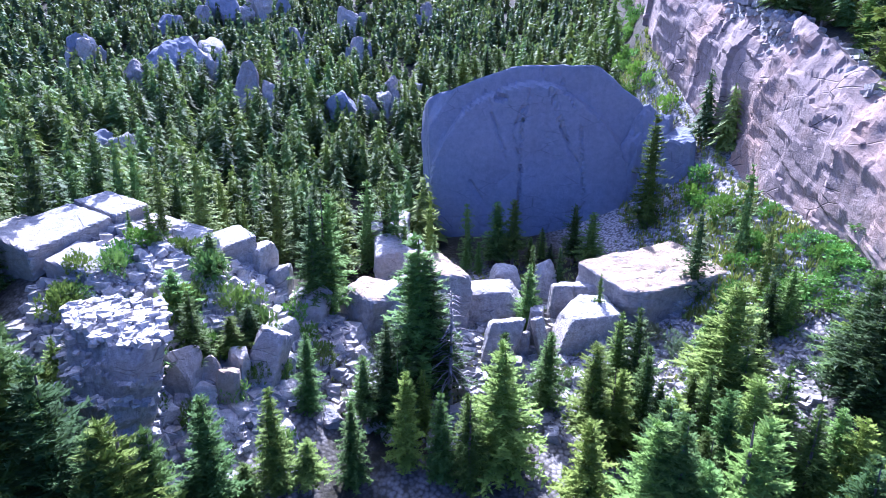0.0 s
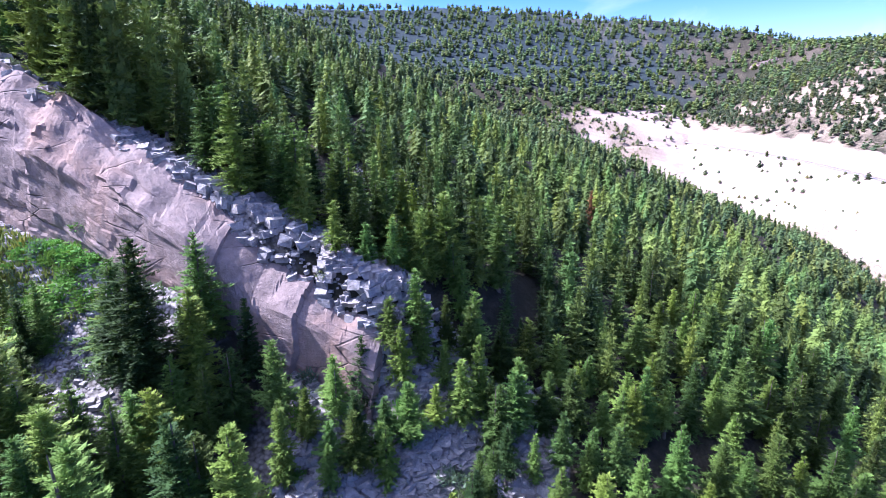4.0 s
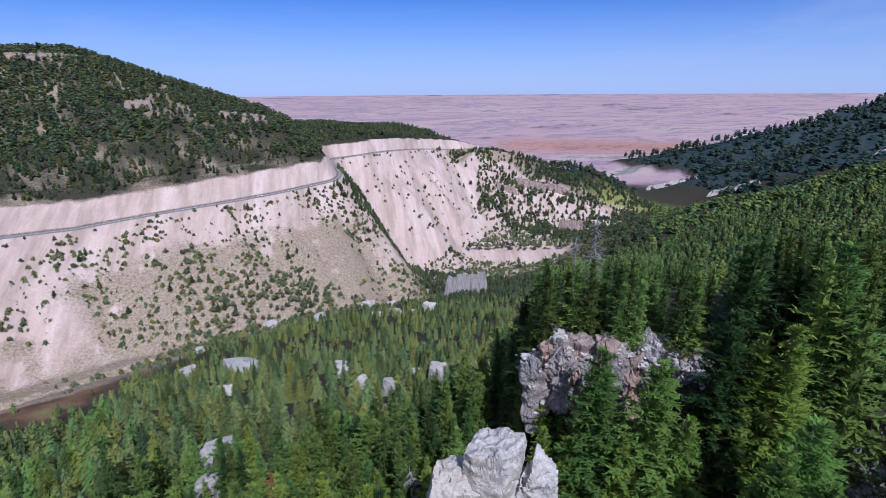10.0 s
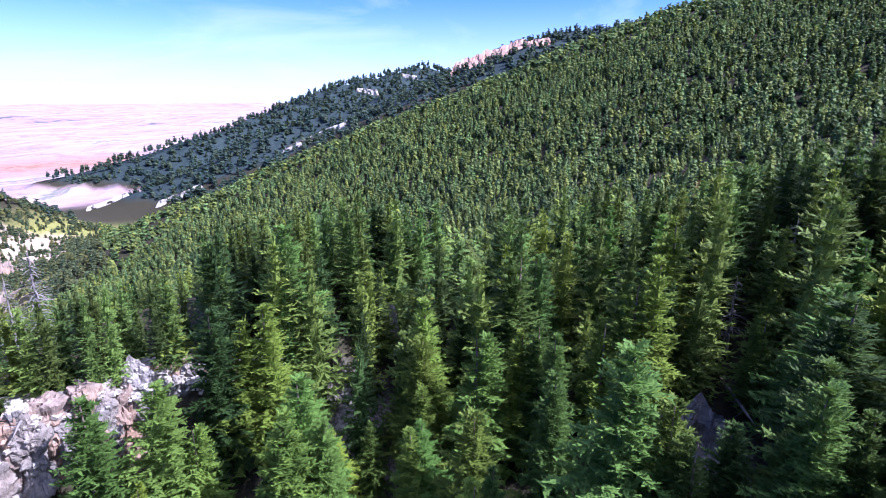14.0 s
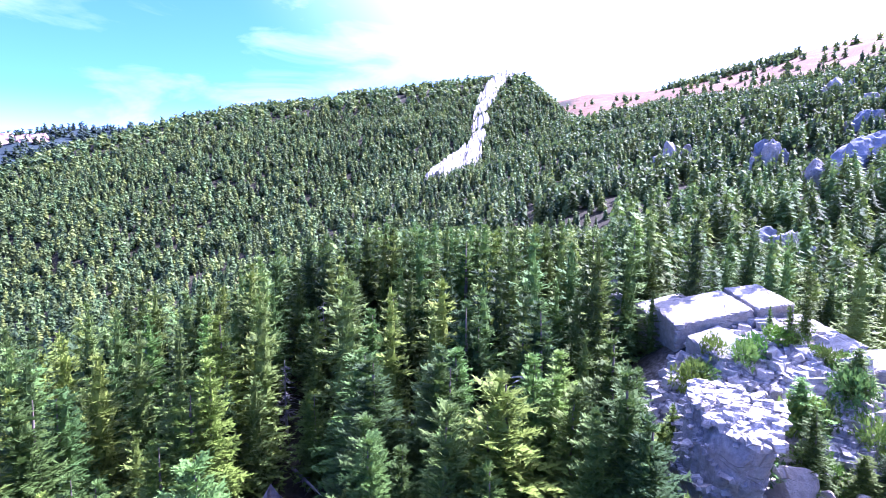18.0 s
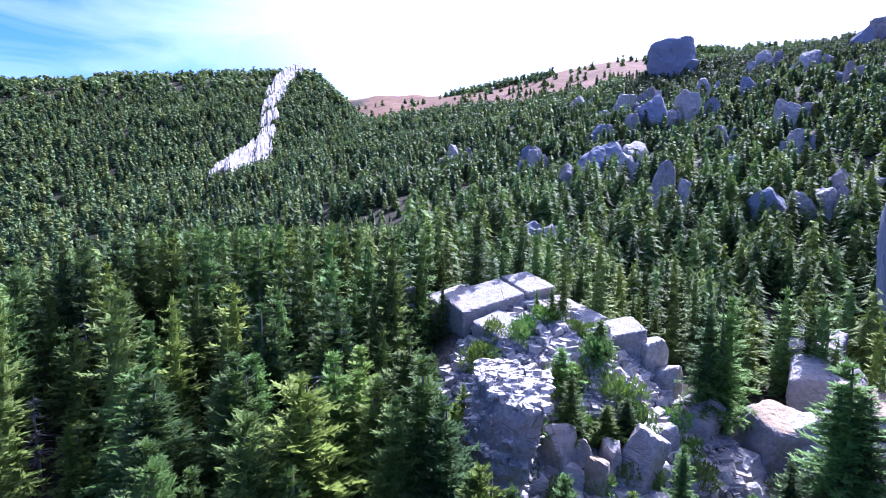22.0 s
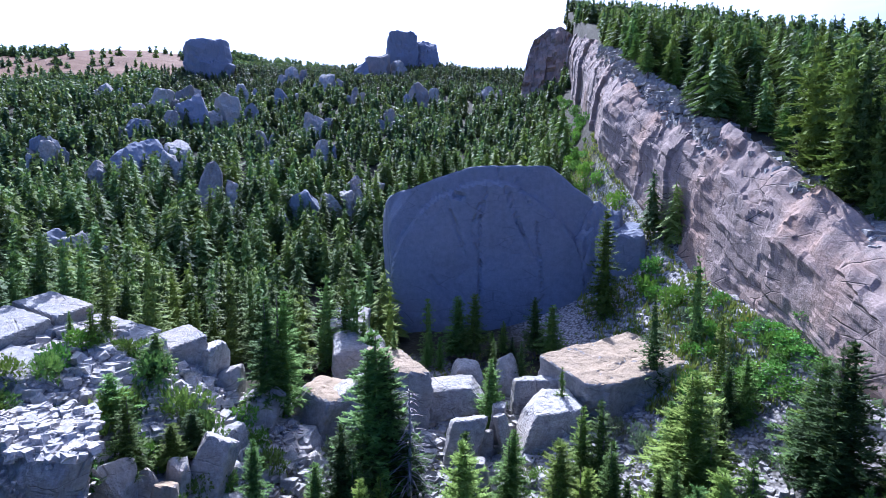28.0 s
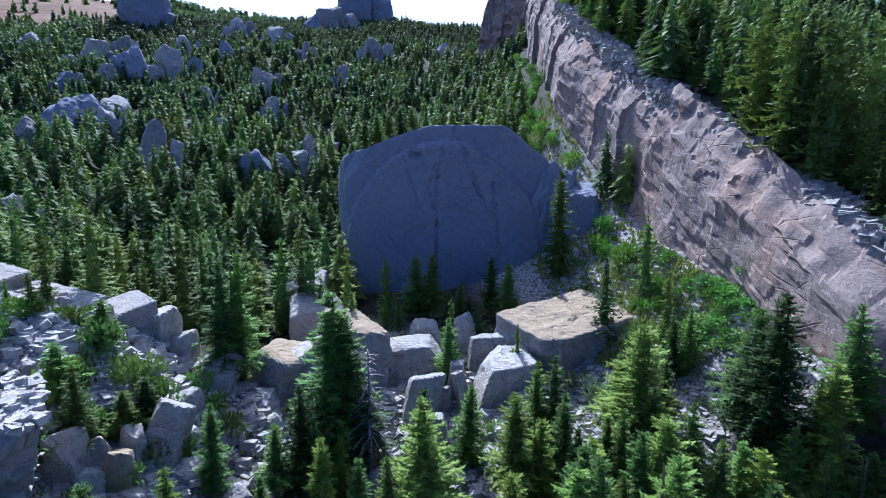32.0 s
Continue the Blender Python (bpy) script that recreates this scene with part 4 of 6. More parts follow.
stand("distant_woods", "dark conifer woods on the mountain above the plains, haze in their colour", 1000, 2300, 210, FAREST, 10, 18, 200, 272)

# trees that stand out: bearing, distance, height, kind
MARKED = (
    (354.9, 48, 17.5, "fir"), (356.2, 48.6, 15, "fir"), (3.7, 78.7, 10, "pine"), (5.3, 77, 11, "pine"), (13.5, 75.6, 8.6, "pine"), (19.5, 46.6, 11, "fir"),
    (1.6, 76, 5, "fir"), (2.7, 79, 4.5, "pine"), (7.2, 78, 4.6, "pine"), (9.4, 76.5, 4, "fir"), (11.8, 77.5, 9, "pine"), (8.4, 80, 5, "fir"), (0.2, 77, 4, "pine"),
    (7.2, 59.7, 9.4, "fir"), (343.3, 58, 13.5, "fir"), (344.5, 60, 14.5, "fir"), (341.7, 44.3, 8, "fir"), (348.1, 43.4, 7.5, "pine"), (4.7, 43.4, 10, "fir"),
    (9.6, 47.4, 8.4, "fir"), (18.7, 84, 17, "fir"), (32.3, 57.3, 9, "fir"), (340.4, 81.5, 12, "fir"), (342.7, 75.6, 11, "fir"),
    (336, 49.5, 8, "pine"), (334.2, 48, 8, "pine"), (329.5, 50.7, 8.5, "pine"), (326.7, 46.2, 8, "pine"), (333, 56.3, 8, "pine"), (330.6, 47, 7.5, "fir"),
    (326.5, 60, 3.2, "fir"), (328.2, 59, 4.0, "fir"), (26.5, 51.8, 11, "fir"), (29.8, 46.2, 10, "fir"), (25.4, 43.1, 10, "fir"), (1, 37.3, 9, "fir"), (357.4, 38, 8.5, "fir"),
    (45.7, 50.4, 12.5, "fir"), (49.8, 47.6, 9, "fir"), (43.7, 48.8, 7, "fir"), (30.9, 57, 9, "pine"), (40.8, 54.6, 4.5, "fir"), (26.1, 50.5, 11, "fir"),
    (29, 39.8, 12.6, "pine"), (38.4, 42.8, 9.5, "pine"), (17.3, 47.5, 10, "fir"), (244.8, 52, 20, "fir"), (255.8, 56, 20, "fir"), (257.5, 58, 18, "pine"), (271.4, 57, 18, "fir"),
    (270.2, 60, 17, "fir"), (280.5, 53.3, 10, "fir"), (287.2, 40.8, 11, "fir"), (289.1, 64.7, 13, "fir"), (298.3, 76, 15, "fir"), (265.4, 47.8, 14, "fir"), (293.3, 48.3, 14, "fir"),
    (229.9, 60, 16, "pine"), (286.9, 57.9, 15, "fir"), (297, 70.7, 17, "fir"), (310.4, 59.8, 17.5, "fir"), (311.2, 62, 16, "fir"), (306.7, 83, 14, "pine"), (314.3, 76, 16, "fir"),
    (284.1, 73, 18, "fir"), (264.8, 69, 16, "fir"), (315.3, 44, 12.5, "fir"), (317, 42, 10, "fir"), (277.5, 62, 9, "dead"), (281.6, 70, 11, "dead"), 
    (206, 72, 10, "dead"), (208, 73, 12, "dead"), (227, 55, 12, "dead"), (69, 90, 9, "dead"), (62, 62, 8, "dead"),
    (311.5, 35, 18, "fir"), (314.5, 36, 20, "fir"), (317.2, 34, 18, "fir"), (319.8, 31.5, 15, "fir"), (322.3, 32, 15.5, "fir"), (325, 32.5, 13.5, "fir"), (328, 34, 12.5, "pine"), (330.4, 35, 12, "fir"), (309, 38, 17, "pine"), (313, 40, 19, "fir"), (334, 36, 8, "pine"), (337.5, 37, 9.5, "fir"), (341, 37, 8.5, "pine"),
    (22.5, 41, 11, "fir"), (24, 39, 12, "pine"), (27, 42, 12, "fir"), (28, 37, 11, "fir"), (31, 41, 13, "pine"), (33.5, 43, 12, "fir"), (34, 38, 11, "fir"), (36.5, 41, 12, "fir"), (40, 42, 11, "pine"), (42, 44.5, 10, "fir"), (45, 43, 11, "fir"), (47.5, 44, 11, "fir"), (20.5, 43, 10, "fir"), (52, 43, 10, "pine"),
    (67.5, 95, 9, "rusty"), (86, 110, 10, "rusty"), (170.5, 66, 9, "rusty"), (273, 130, 13, "rusty"), (61, 70, 6, "rusty"), (103, 70, 9, "dead"), (120, 85, 11, "dead"), (150, 75, 9, "dead"),
    (203.5, 50, 12, "fir"), (206, 50, 10, "pine"), (209.2, 50, 19.5, "fir"), (212.5, 48, 11, "fir"), (215.3, 50, 16.5, "pine"), (218.5, 49, 12, "fir"), (221.5, 52, 19, "fir"), (224.5, 53, 16, "fir"), (227, 52, 19, "fir"), (251, 47, 17, "fir"), (260, 46, 15, "fir"))
MARKED += tuple((46.5 + 31 * ((k * 0.618) % 1), 50 + 11 * ((k * 0.37) % 1) + 2 * (k % 3), 8.5 + 4 * ((k * 0.71) % 1), ("fir", "fir", "pine")[k % 3]) for k in range(30))
MARKED += ((58.5, 42.5, 7, "fir"), (61, 40, 6, "fir"), (66, 44.5, 8, "fir"), (68.5, 46, 9, "fir"), (71, 45, 7, "pine"), (64, 39, 7.5, "fir"), (67, 41, 8, "pine"), (75, 45, 10, "fir"), (77, 42, 9, "fir"), (52, 39, 9, "fir"), (55, 41, 7, "pine"), (66, 46, 6, "dead"))
MARKED += tuple((57 + 36 * ((k * 0.618) % 1), 38 + 15 * ((k * 0.414) % 1), 5.5 + 4 * ((k * 0.71) % 1), ("fir", "pine", "pine")[k % 3]) for k in range(46))
MARKED += tuple((91 + 25 * ((k * 0.618) % 1), 45 + 29 * ((k * 0.414 + 0.1) % 1), 7.5 + 4.5 * ((k * 0.71) % 1), ("fir", "pine", "fir")[k % 3]) for k in range(40))
taken = []
for k, (be, r, h, kind) in enumerate(MARKED):
    tx, ty = polar(be, r)
    h = h * (1 - 0.2 * float(sunny_slope(tx, ty)))
    if 21 < be < 48 and r < 60:
        h = h * 0.76
    broad = 1.0 + 0.3 * ((k * 7) % 5) / 5
    if kind == "pine" and 318 < be < 342 and r < 60:
        h, broad = h * 0.58, 1.75
    if 354 < be < 357 and r < 50:
        broad = 1.4
    plant(kind, k, float(tx), float(ty), h, broad, k * 77.0)
    taken.append((tx, ty))
taken = np.array(taken)

# the nearest firs and pines, each a thing of its own; those behind them in one mesh
nx, ny = scatter(rng, 33, 84, 10.0)
clear = np.array([np.min(np.hypot(taken[:, 0] - a_, taken[:, 1] - b_)) > 2.2 for a_, b_ in zip(nx, ny)])
nx, ny = nx[clear], ny[clear]
order = np.argsort(np.hypot(nx, ny))
nx, ny = nx[order], ny[order]
tall = 1 + 0.45 * sstep(196, 210, bearing_of(nx, ny)) * sstep(322, 300, bearing_of(nx, ny)) + 0.2 * (np.hypot(nx, ny) > 50) * (ny > 0) * (nx > 40)
nh = (6.0 + 7.5 * rng.uniform(0, 1, len(nx)) ** 0.8) * tall
nh = canopy(nx, ny, nh) * (1 - 0.36 * sunny_slope(nx, ny))
nh = np.where((np.hypot(nx, ny) < 57) & (bearing_of(nx, ny) > 198) & (bearing_of(nx, ny) < 226), np.minimum(nh, 9.0), nh)
NEAREST = 200
for k in range(min(NEAREST, len(nx))):
    u_ = rng.uniform()
    kind = "dead" if u_ < 0.035 else "pine" if u_ < 0.27 else "fir"
    plant(kind, int(rng.integers(0, 4)), float(nx[k]), float(ny[k]), float(nh[k]), float(rng.uniform(1.0, 1.4)), float(rng.uniform(0, 360)))
woods("near_woods", "close stand of green firs and pines round the gully", nx[NEAREST:], ny[NEAREST:], nh[NEAREST:] * 1.1, ROUGH, NEEDLES_FAR, rng, (1.0, 1.5))
print("trees", len(nx), len(bpy.data.objects))


# ---- rocks ----
def rock(name, label, bearing, r, size, seed, mat, top=None, rise=None, turn=0.0, group="", tilt=(0, 0), category="rock", **kw):
    """A rock whose broad side (local -y) faces the gully before it is turned; its foot is sunk in the ground."""
    P, T = rock_shape(size, seed, **kw)
    ob = tagged(new(name, trimesh(name, P, T, mat, False)), label, category, group)
    x, y = polar(bearing, r)
    if top is None:
        top = float(ground_z(x, y)) + rise
    ob.matrix_basis = pose(float(x), float(y), top - size[2] * 0.5, tilt[0], tilt[1], -bearing + turn)
    return ob


def boulders(rows, group, mats, seed, lean=9.0, nod=0.0, **kw):
    """Rows of bearing, distance, width, height above ground, label."""
    rnd = np.random.default_rng(seed)
    for k, (be, r, w, h, lab) in enumerate(rows):
        d = w * rnd.uniform(0.7, 1.0)
        rock("boulder", lab, be, r + d * 0.4, (w, d, h * 1.5), seed + k, mats[k % len(mats)], rise=h, turn=float(rnd.uniform(-35, 35)), group=group,
             tilt=(float(rnd.uniform(-lean, lean)) + nod, float(rnd.uniform(-lean, lean))), **kw)


def block_relief(P):
    """Exfoliated plate, cracks and a small hollow on the face of the giant block."""
    x, z = P[:, 0], P[:, 2] - 16.0
    face = sstep(-4, -6.5, P[:, 1])
    inside = np.hypot((x + 0.5) / 16.8, (z + 18) / 19.5) + 0.02 * vnoise(x / 3, z / 3, 0, 11)
    push = 1.5 * sstep(0.985, 1.02, inside) * face
    for x0, z0, x1, z1 in ((-2.0, -24, -1.6, -12), (-1.6, -12, -3.2, -6), (-3.2, -6, -1.5, -1), (-7.8, 0.5, -4.2, -10), (2.8, 1, 6.2, -9), (4, 3, 6.6, -2), (7.5, -4, 8.8, -16), (-10, -14, -7, -19), (-1.9, -20, -1.7, -4), (-1.7, -4, -0.4, 1.5), (1.2, 4, 4.4, -5), (4.4, -5, 7.4, -10.5)):
        dx, dz = x1 - x0, z1 - z0
        t = np.clip(((x - x0) * dx + (z - z0) * dz) / (dx * dx + dz * dz), 0, 1)
        d = np.hypot(x - x0 - t * dx, z - z0 - t * dz) + 0.13 * vnoise(x / 1.1, z / 1.1, 0, 12) + 0.05
        push = push + 0.34 * sstep(0.30, 0.05, d) * face
    push = push + 1.3 * sstep(1.1, 0.5, np.hypot((x + 5.4) / 1.3, (z + 0.4) / 0.8)) * face
    Q = P.copy()
    Q[:, 1] += push
    return Q


# the giant block, with the blue of its shaded face in the material
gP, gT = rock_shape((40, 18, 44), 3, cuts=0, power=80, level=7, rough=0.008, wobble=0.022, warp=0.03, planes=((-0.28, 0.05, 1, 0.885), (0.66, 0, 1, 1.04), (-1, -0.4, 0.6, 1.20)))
giant = tagged(new("giant_boulder", trimesh("giant_boulder", block_relief(gP), gT, ROCK_BLUE_SHADE, False)), "giant smooth grey limestone block, cracked face with blue shade in its colour", "rock")
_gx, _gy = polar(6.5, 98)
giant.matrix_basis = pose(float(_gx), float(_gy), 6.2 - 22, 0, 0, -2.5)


def top_of(ob, x, y):
    V = np.array([(ob.matrix_basis @ v_.co)[:] for v_ in ob.data.vertices])
    return [float(V[np.hypot(V[:, 0] - a_, V[:, 1] - b2_) < 1.2][:, 2].max()) for a_, b2_ in zip(x, y)]


_tb = np.array([358.2, 359.6, 0.8, 2.0, 3.2, 4.6, 6.4, 12.8])
_tx, _ty = polar(_tb, np.array([93.5, 94.5, 93, 94, 93, 94, 93, 93.0]))
for k, (a_, b2_, z_) in enumerate(zip(_tx, _ty, top_of(giant, _tx, _ty))):
    plant(("pine", "fir")[k % 2], k, float(a_), float(b2_), (4.6, 5.5, 3.8, 5.0, 3.4, 3.0, 2.4, 2.6)[k], 1.5, k * 50.0, z_)
rock("leaning_slab", "rough grey limestone shoulder against the giant block", 17.0, 97, (10, 10, 34), 6, ROCK_BLUE_SHADE, top=-0.5, turn=-6, tilt=(0, 7), cuts=7, level=5, rough=0.04)
rock("leaning_slab", "smooth grey limestone slab leaning beside the giant block", 19.8, 93, (9, 7, 24), 4, ROCK_BLUE_SHADE, top=-4.5, turn=10, cuts=3, level=5, rough=0.02)

def slab(name, label, bearing, r, top, size, az, tilt, seed, mat, group, **kw):
    """A block with its depth along the compass bearing az."""
    return rock(name, label, bearing, r, size, seed, mat, top=top, turn=bearing - az, tilt=tilt, group=group, **kw)


# fallen blocks in the bed of the gully: bearing, distance, top, size, az, tilt
BED = "boulders in the gully"
slab("flat_boulder", "flat-topped grey boulder with dry brown turf on top", 20.2, 67, -18.9, (16, 11.5, 9), -20, (8, -5), 5, ROCK_TURF, BED, cuts=5, level=6, power=60, warp=0.06, wobble=0.02, planes=((0.2, -1, -0.75, 0.92), (-0.8, -0.6, -0.2, 0.95)))
ROUND = dict(cuts=7, level=5, power=18, rough=0.02, warp=0.08, wobble=0.03)
CRISP = dict(cuts=5, level=5, power=60, rough=0.018, warp=0.10, wobble=0.02)
for k, (lab, be, r, top, size, az, tilt, mat, how) in enumerate((
        ("smooth grey limestone block with a flat sunlit top", 353.0, 73, -19.3, (9.4, 6.5, 9), -10, (4, -3), ROCK_GREY, ROUND),
        ("broad limestone boulder with a brown weathered top", 349.2, 62, -21.3, (7.6, 8.5, 9), -40, (10, 6), ROCK_TURF, ROUND),
        ("great pale limestone block with a sheer sunlit side", 355.6, 63, -18.5, (7.6, 8.5, 13), -25, (12, 9), ROCK_TURF, CRISP),
        ("pale block leaning on a larger boulder", 352.2, 60.5, -20.8, (4.2, 4.5, 9), 10, (8, -10), ROCK_PALE, CRISP),
        ("long grey limestone slab with overhanging lip", 2.4, 63.5, -22.6, (9, 4.6, 4.2), 8, (3, -10), ROCK_GREY, CRISP),
        ("cream limestone boulder with flat white top and layered side", 13.6, 59, -22.5, (6.2, 5, 7), -8, (6, 9), ROCK_PALE, CRISP),
        ("upright rounded grey boulder", 10.8, 64, -21.6, (3.4, 3.4, 7), 0, (0, 3), ROCK_GREY, ROUND),
        ("grey boulder wedged behind an upright one", 13.4, 65, -21.9, (3.6, 3.4, 6), 20, (0, -6), ROCK_GREY, ROUND),
        ("rounded grey boulder among fallen rocks", 4.2, 55.5, -23.6, (4.2, 4, 8), 0, (0, 6), ROCK_GREY, ROUND),
        ("pointed upright slab of grey limestone", 6.5, 49.6, -24.9, (2.7, 1.8, 9), 10, (0, -14), ROCK_GREY, CRISP),
        ("rough pale boulder in the shade of the giant block", 351.5, 83, -18.7, (7, 6, 9), 0, (4, 4), ROCK_GREY, CRISP),
        ("tilted pale block behind the long slab", 9.0, 70, -21.4, (3.6, 3.4, 7), 30, (0, -16), ROCK_PALE, CRISP),
        ("low grey block behind the long slab", 4.4, 70, -22.4, (4.4, 4, 6), -10, (6, 4), ROCK_GREY, ROUND),
        ("thin flat slab lying on rubble", 347.0, 57, -25.1, (3.2, 2.6, 1.6), 30, (4, 3), ROCK_PALE, CRISP),
        ("broken pale boulder with a split face", 348.4, 54.5, -26.2, (3.4, 3, 6), 20, (0, 10), ROCK_PALE, CRISP),
        ("small rounded boulder on rubble", 351.2, 55.5, -26.6, (2.2, 2.2, 5), 0, (0, 0), ROCK_GREY, ROUND),
        ("narrow upright splinter of pale rock", 9.2, 56, -23.4, (1.3, 1.8, 8), -10, (0, -14), ROCK_PALE, CRISP),
        ("stacked grey block among fallen rocks", 8.2, 58, -23.2, (1.9, 1.9, 7), 25, (0, 5), ROCK_GREY, CRISP),
        ("small rounded boulder leaning on its neighbour", 6.4, 56.5, -25.4, (2.3, 2.2, 6), 0, (0, 4), ROCK_GREY, ROUND),
        ("pale flat-topped rock on the gravel", 14.2, 52, -27.2, (4.6, 3.6, 5), -20, (8, 6), ROCK_PALE, CRISP),
        ("pale broken boulder among young firs", 342.5, 45, -27.6, (3.4, 3, 6), 20, (6, 8), ROCK_PALE, CRISP),
        ("pale cracked boulder among young firs", 340.4, 40, -28.8, (3.6, 3, 6), -20, (4, -8), ROCK_PALE, CRISP))):
    slab("boulder", lab, be, r, top, size, az, tilt, 100 + k, mat, BED, **how)

# split slabs on the rim, which dip together, and the broken ground below them
RIM = "split slabs on the rim"
SPLIT = dict(cuts=0, level=5, power=130, rough=0.004, warp=0.03, wobble=0.008)
for k, (lab, be, r, top, size, az, tilt, mat) in enumerate((
        ("long flat slab of split limestone with ochre side", 320.9, 64.0, -11.6, (6.8, 9.6, 6.5), 19, (10, 11), ROCK_GREY),
        ("end piece of a split limestone slab", 325.4, 67.2, -10.5, (7, 4.4, 6), 19, (10, 11), ROCK_GREY),
        ("cracked flat limestone slab with ochre side", 322.8, 58.6, -14.2, (5.4, 4.8, 6.5), 8, (9, 12), ROCK_GREY),
        ("flat pale limestone slab beside firs", 327.9, 63.5, -13.9, (9.6, 9.4, 6), 17, (10, 11), ROCK_GREY),
        ("pale limestone block on a broken ledge", 335.4, 62.4, -14.3, (4.4, 4.6, 8), 40, (6, 5), ROCK_GREY),
        ("pale limestone pillar at the forest edge", 311.6, 64, -10.9, (2.6, 3, 16), 0, (0, 3), ROCK_PALE),
        ("low slab of split limestone under firs", 317.6, 66.5, -12.4, (4.2, 6.4, 6), 19, (10, 11), ROCK_PALE))):
    slab("rock_slab", lab, be, r, top, size, az, tilt, 140 + k, mat, RIM, **SPLIT)
LEDGE = dict(cuts=9, level=4, power=40, rough=0.02, warp=0.12, wobble=0.02)
for k, (lab, be, r, top, size, az, tilt, mat) in enumerate((
        ("upright layered grey rock below the slabs", 329.1, 46, -20.0, (3.4, 3.0, 9), 10, (0, 3), ROCK_GREY),
        ("square grey rock beside a layered one", 332.0, 46.5, -21.2, (2.9, 2.4, 8), -10, (8, -8), ROCK_GREY),
        ("broken boulder with a flat purple-grey face", 337.4, 47.5, -20.4, (3.8, 3, 7), 10, (-14, 10), ROCK_GREY),
        ("small upright rock among rubble", 334.6, 47, -21.4, (2.2, 1.8, 6), 20, (0, 12), ROCK_PALE),
        ("rounded grey rock at the foot of the ledge", 342.0, 57, -21.1, (3.6, 3.4, 8), 0, (0, 10), ROCK_GREY),
        ("pale block below the end of the ledge", 337.9, 62.5, -16.2, (3.4, 3.2, 7), 30, (5, 8), ROCK_PALE),
        ("grey block below the end of the ledge", 339.4, 61, -18.3, (3.2, 3.2, 7), -10, (0, 12), ROCK_GREY),
        ("pale broken block beside a flat one", 333.0, 59, -14.4, (2.6, 2.4, 6), 10, (4, -4), ROCK_PALE),
        ("rubbly pale block under the slabs", 331.2, 57.5, -15.6, (3.0, 2.6, 6), 30, (6, 4), ROCK_PALE),
        ("small grey rock in the rubble", 341.6, 52, -24.3, (2.3, 2.2, 5), 0, (0, 6), ROCK_GREY),
        ("tilted grey slab on the broken slope", 325.6, 51.5, -17.4, (3.8, 3.4, 5), 20, (10, -8), ROCK_GREY),
        ("pale slab under a low tree", 324.0, 48.5, -17.8, (3.2, 3.6, 5), 10, (10, 12), ROCK_PALE),
        ("squarish grey rock at the edge of the drop", 339.3, 52.5, -21.6, (2.8, 2.6, 7), 35, (4, 8), ROCK_GREY),
        ("small reddish grey boulder", 333.4, 45, -22.2, (2.4, 2.2, 5), 0, (6, 0), ROCK_TURF),
        ("pale rock lodged among bushes", 336.2, 54.5, -18.4, (2.6, 2.4, 6), -15, (6, 6), ROCK_PALE))):
    slab("boulder", lab, be, r, top, size, az, tilt, 170 + k, mat, "rocks on the broken slope", **LEDGE)
_jr = np.random.default_rng(188)
for k in range(22):
    jb, jrr, w_ = 325.5 + 17 * ((k * 0.618) % 1), 41.5 + 10 * ((k * 0.414 + 0.2) % 1), _jr.uniform(1.4, 2.9)
    rock("boulder", ("broken grey limestone block below the ledge", "pale broken limestone block below the ledge")[k % 2], jb, jrr, (w_, w_ * 1.15, w_ * 1.2), 1100 + k, (ROCK_GREY, ROCK_PALE)[k % 2],
         rise=w_ * 0.5, turn=float(_jr.uniform(0, 90)), tilt=(float(_jr.uniform(-28, 28)), float(_jr.uniform(-28, 28))), group="rocks on the broken slope", **LEDGE)
for k in range(70):
    cx_, cy_, sx_, sy_ = ((-25, 45, 11, 12), (2, 55, 17, 9), (-8, 50, 9, 8))[k % 3]
    jx, jy, w_ = cx_ + _jr.uniform(-sx_, sx_), cy_ + _jr.uniform(-sy_, sy_), _jr.uniform(0.7, 1.9)
    jb, jrr = float(bearing_of(jx, jy)), math.hypot(jx, jy)
    rock("boulder", ("small angular grey boulder on rubble", "small pale angular boulder on rubble")[k % 2], jb, jrr, (w_, w_ * 0.9, w_ * 1.2), 1000 + k, (ROCK_GREY, ROCK_PALE)[k % 2],
         rise=w_ * 0.6, turn=float(_jr.uniform(0, 90)), tilt=(float(_jr.uniform(-20, 20)), float(_jr.uniform(-20, 20))), group="small boulders in the gully", cuts=6, level=3, power=60, rough=0.02)
outcrop_a = rock("rock_outcrop", "rubble-covered pale limestone outcrop with steep sides", 321.9, 41.8, (6.4, 8.6, 17), 150, ROCK_GREY, top=-13.6, turn=6, tilt=(10, 13), cuts=5, level=6, power=40, rough=0.03, strata=1.1)
outcrop_b = rock("rock_outcrop", "broken grey limestone shelf below the slabs", 330.5, 53.5, (8, 6, 7), 151, ROCK_GREY, top=-18.6, turn=-10, tilt=(14, 12), cuts=12, level=5, rough=0.05)

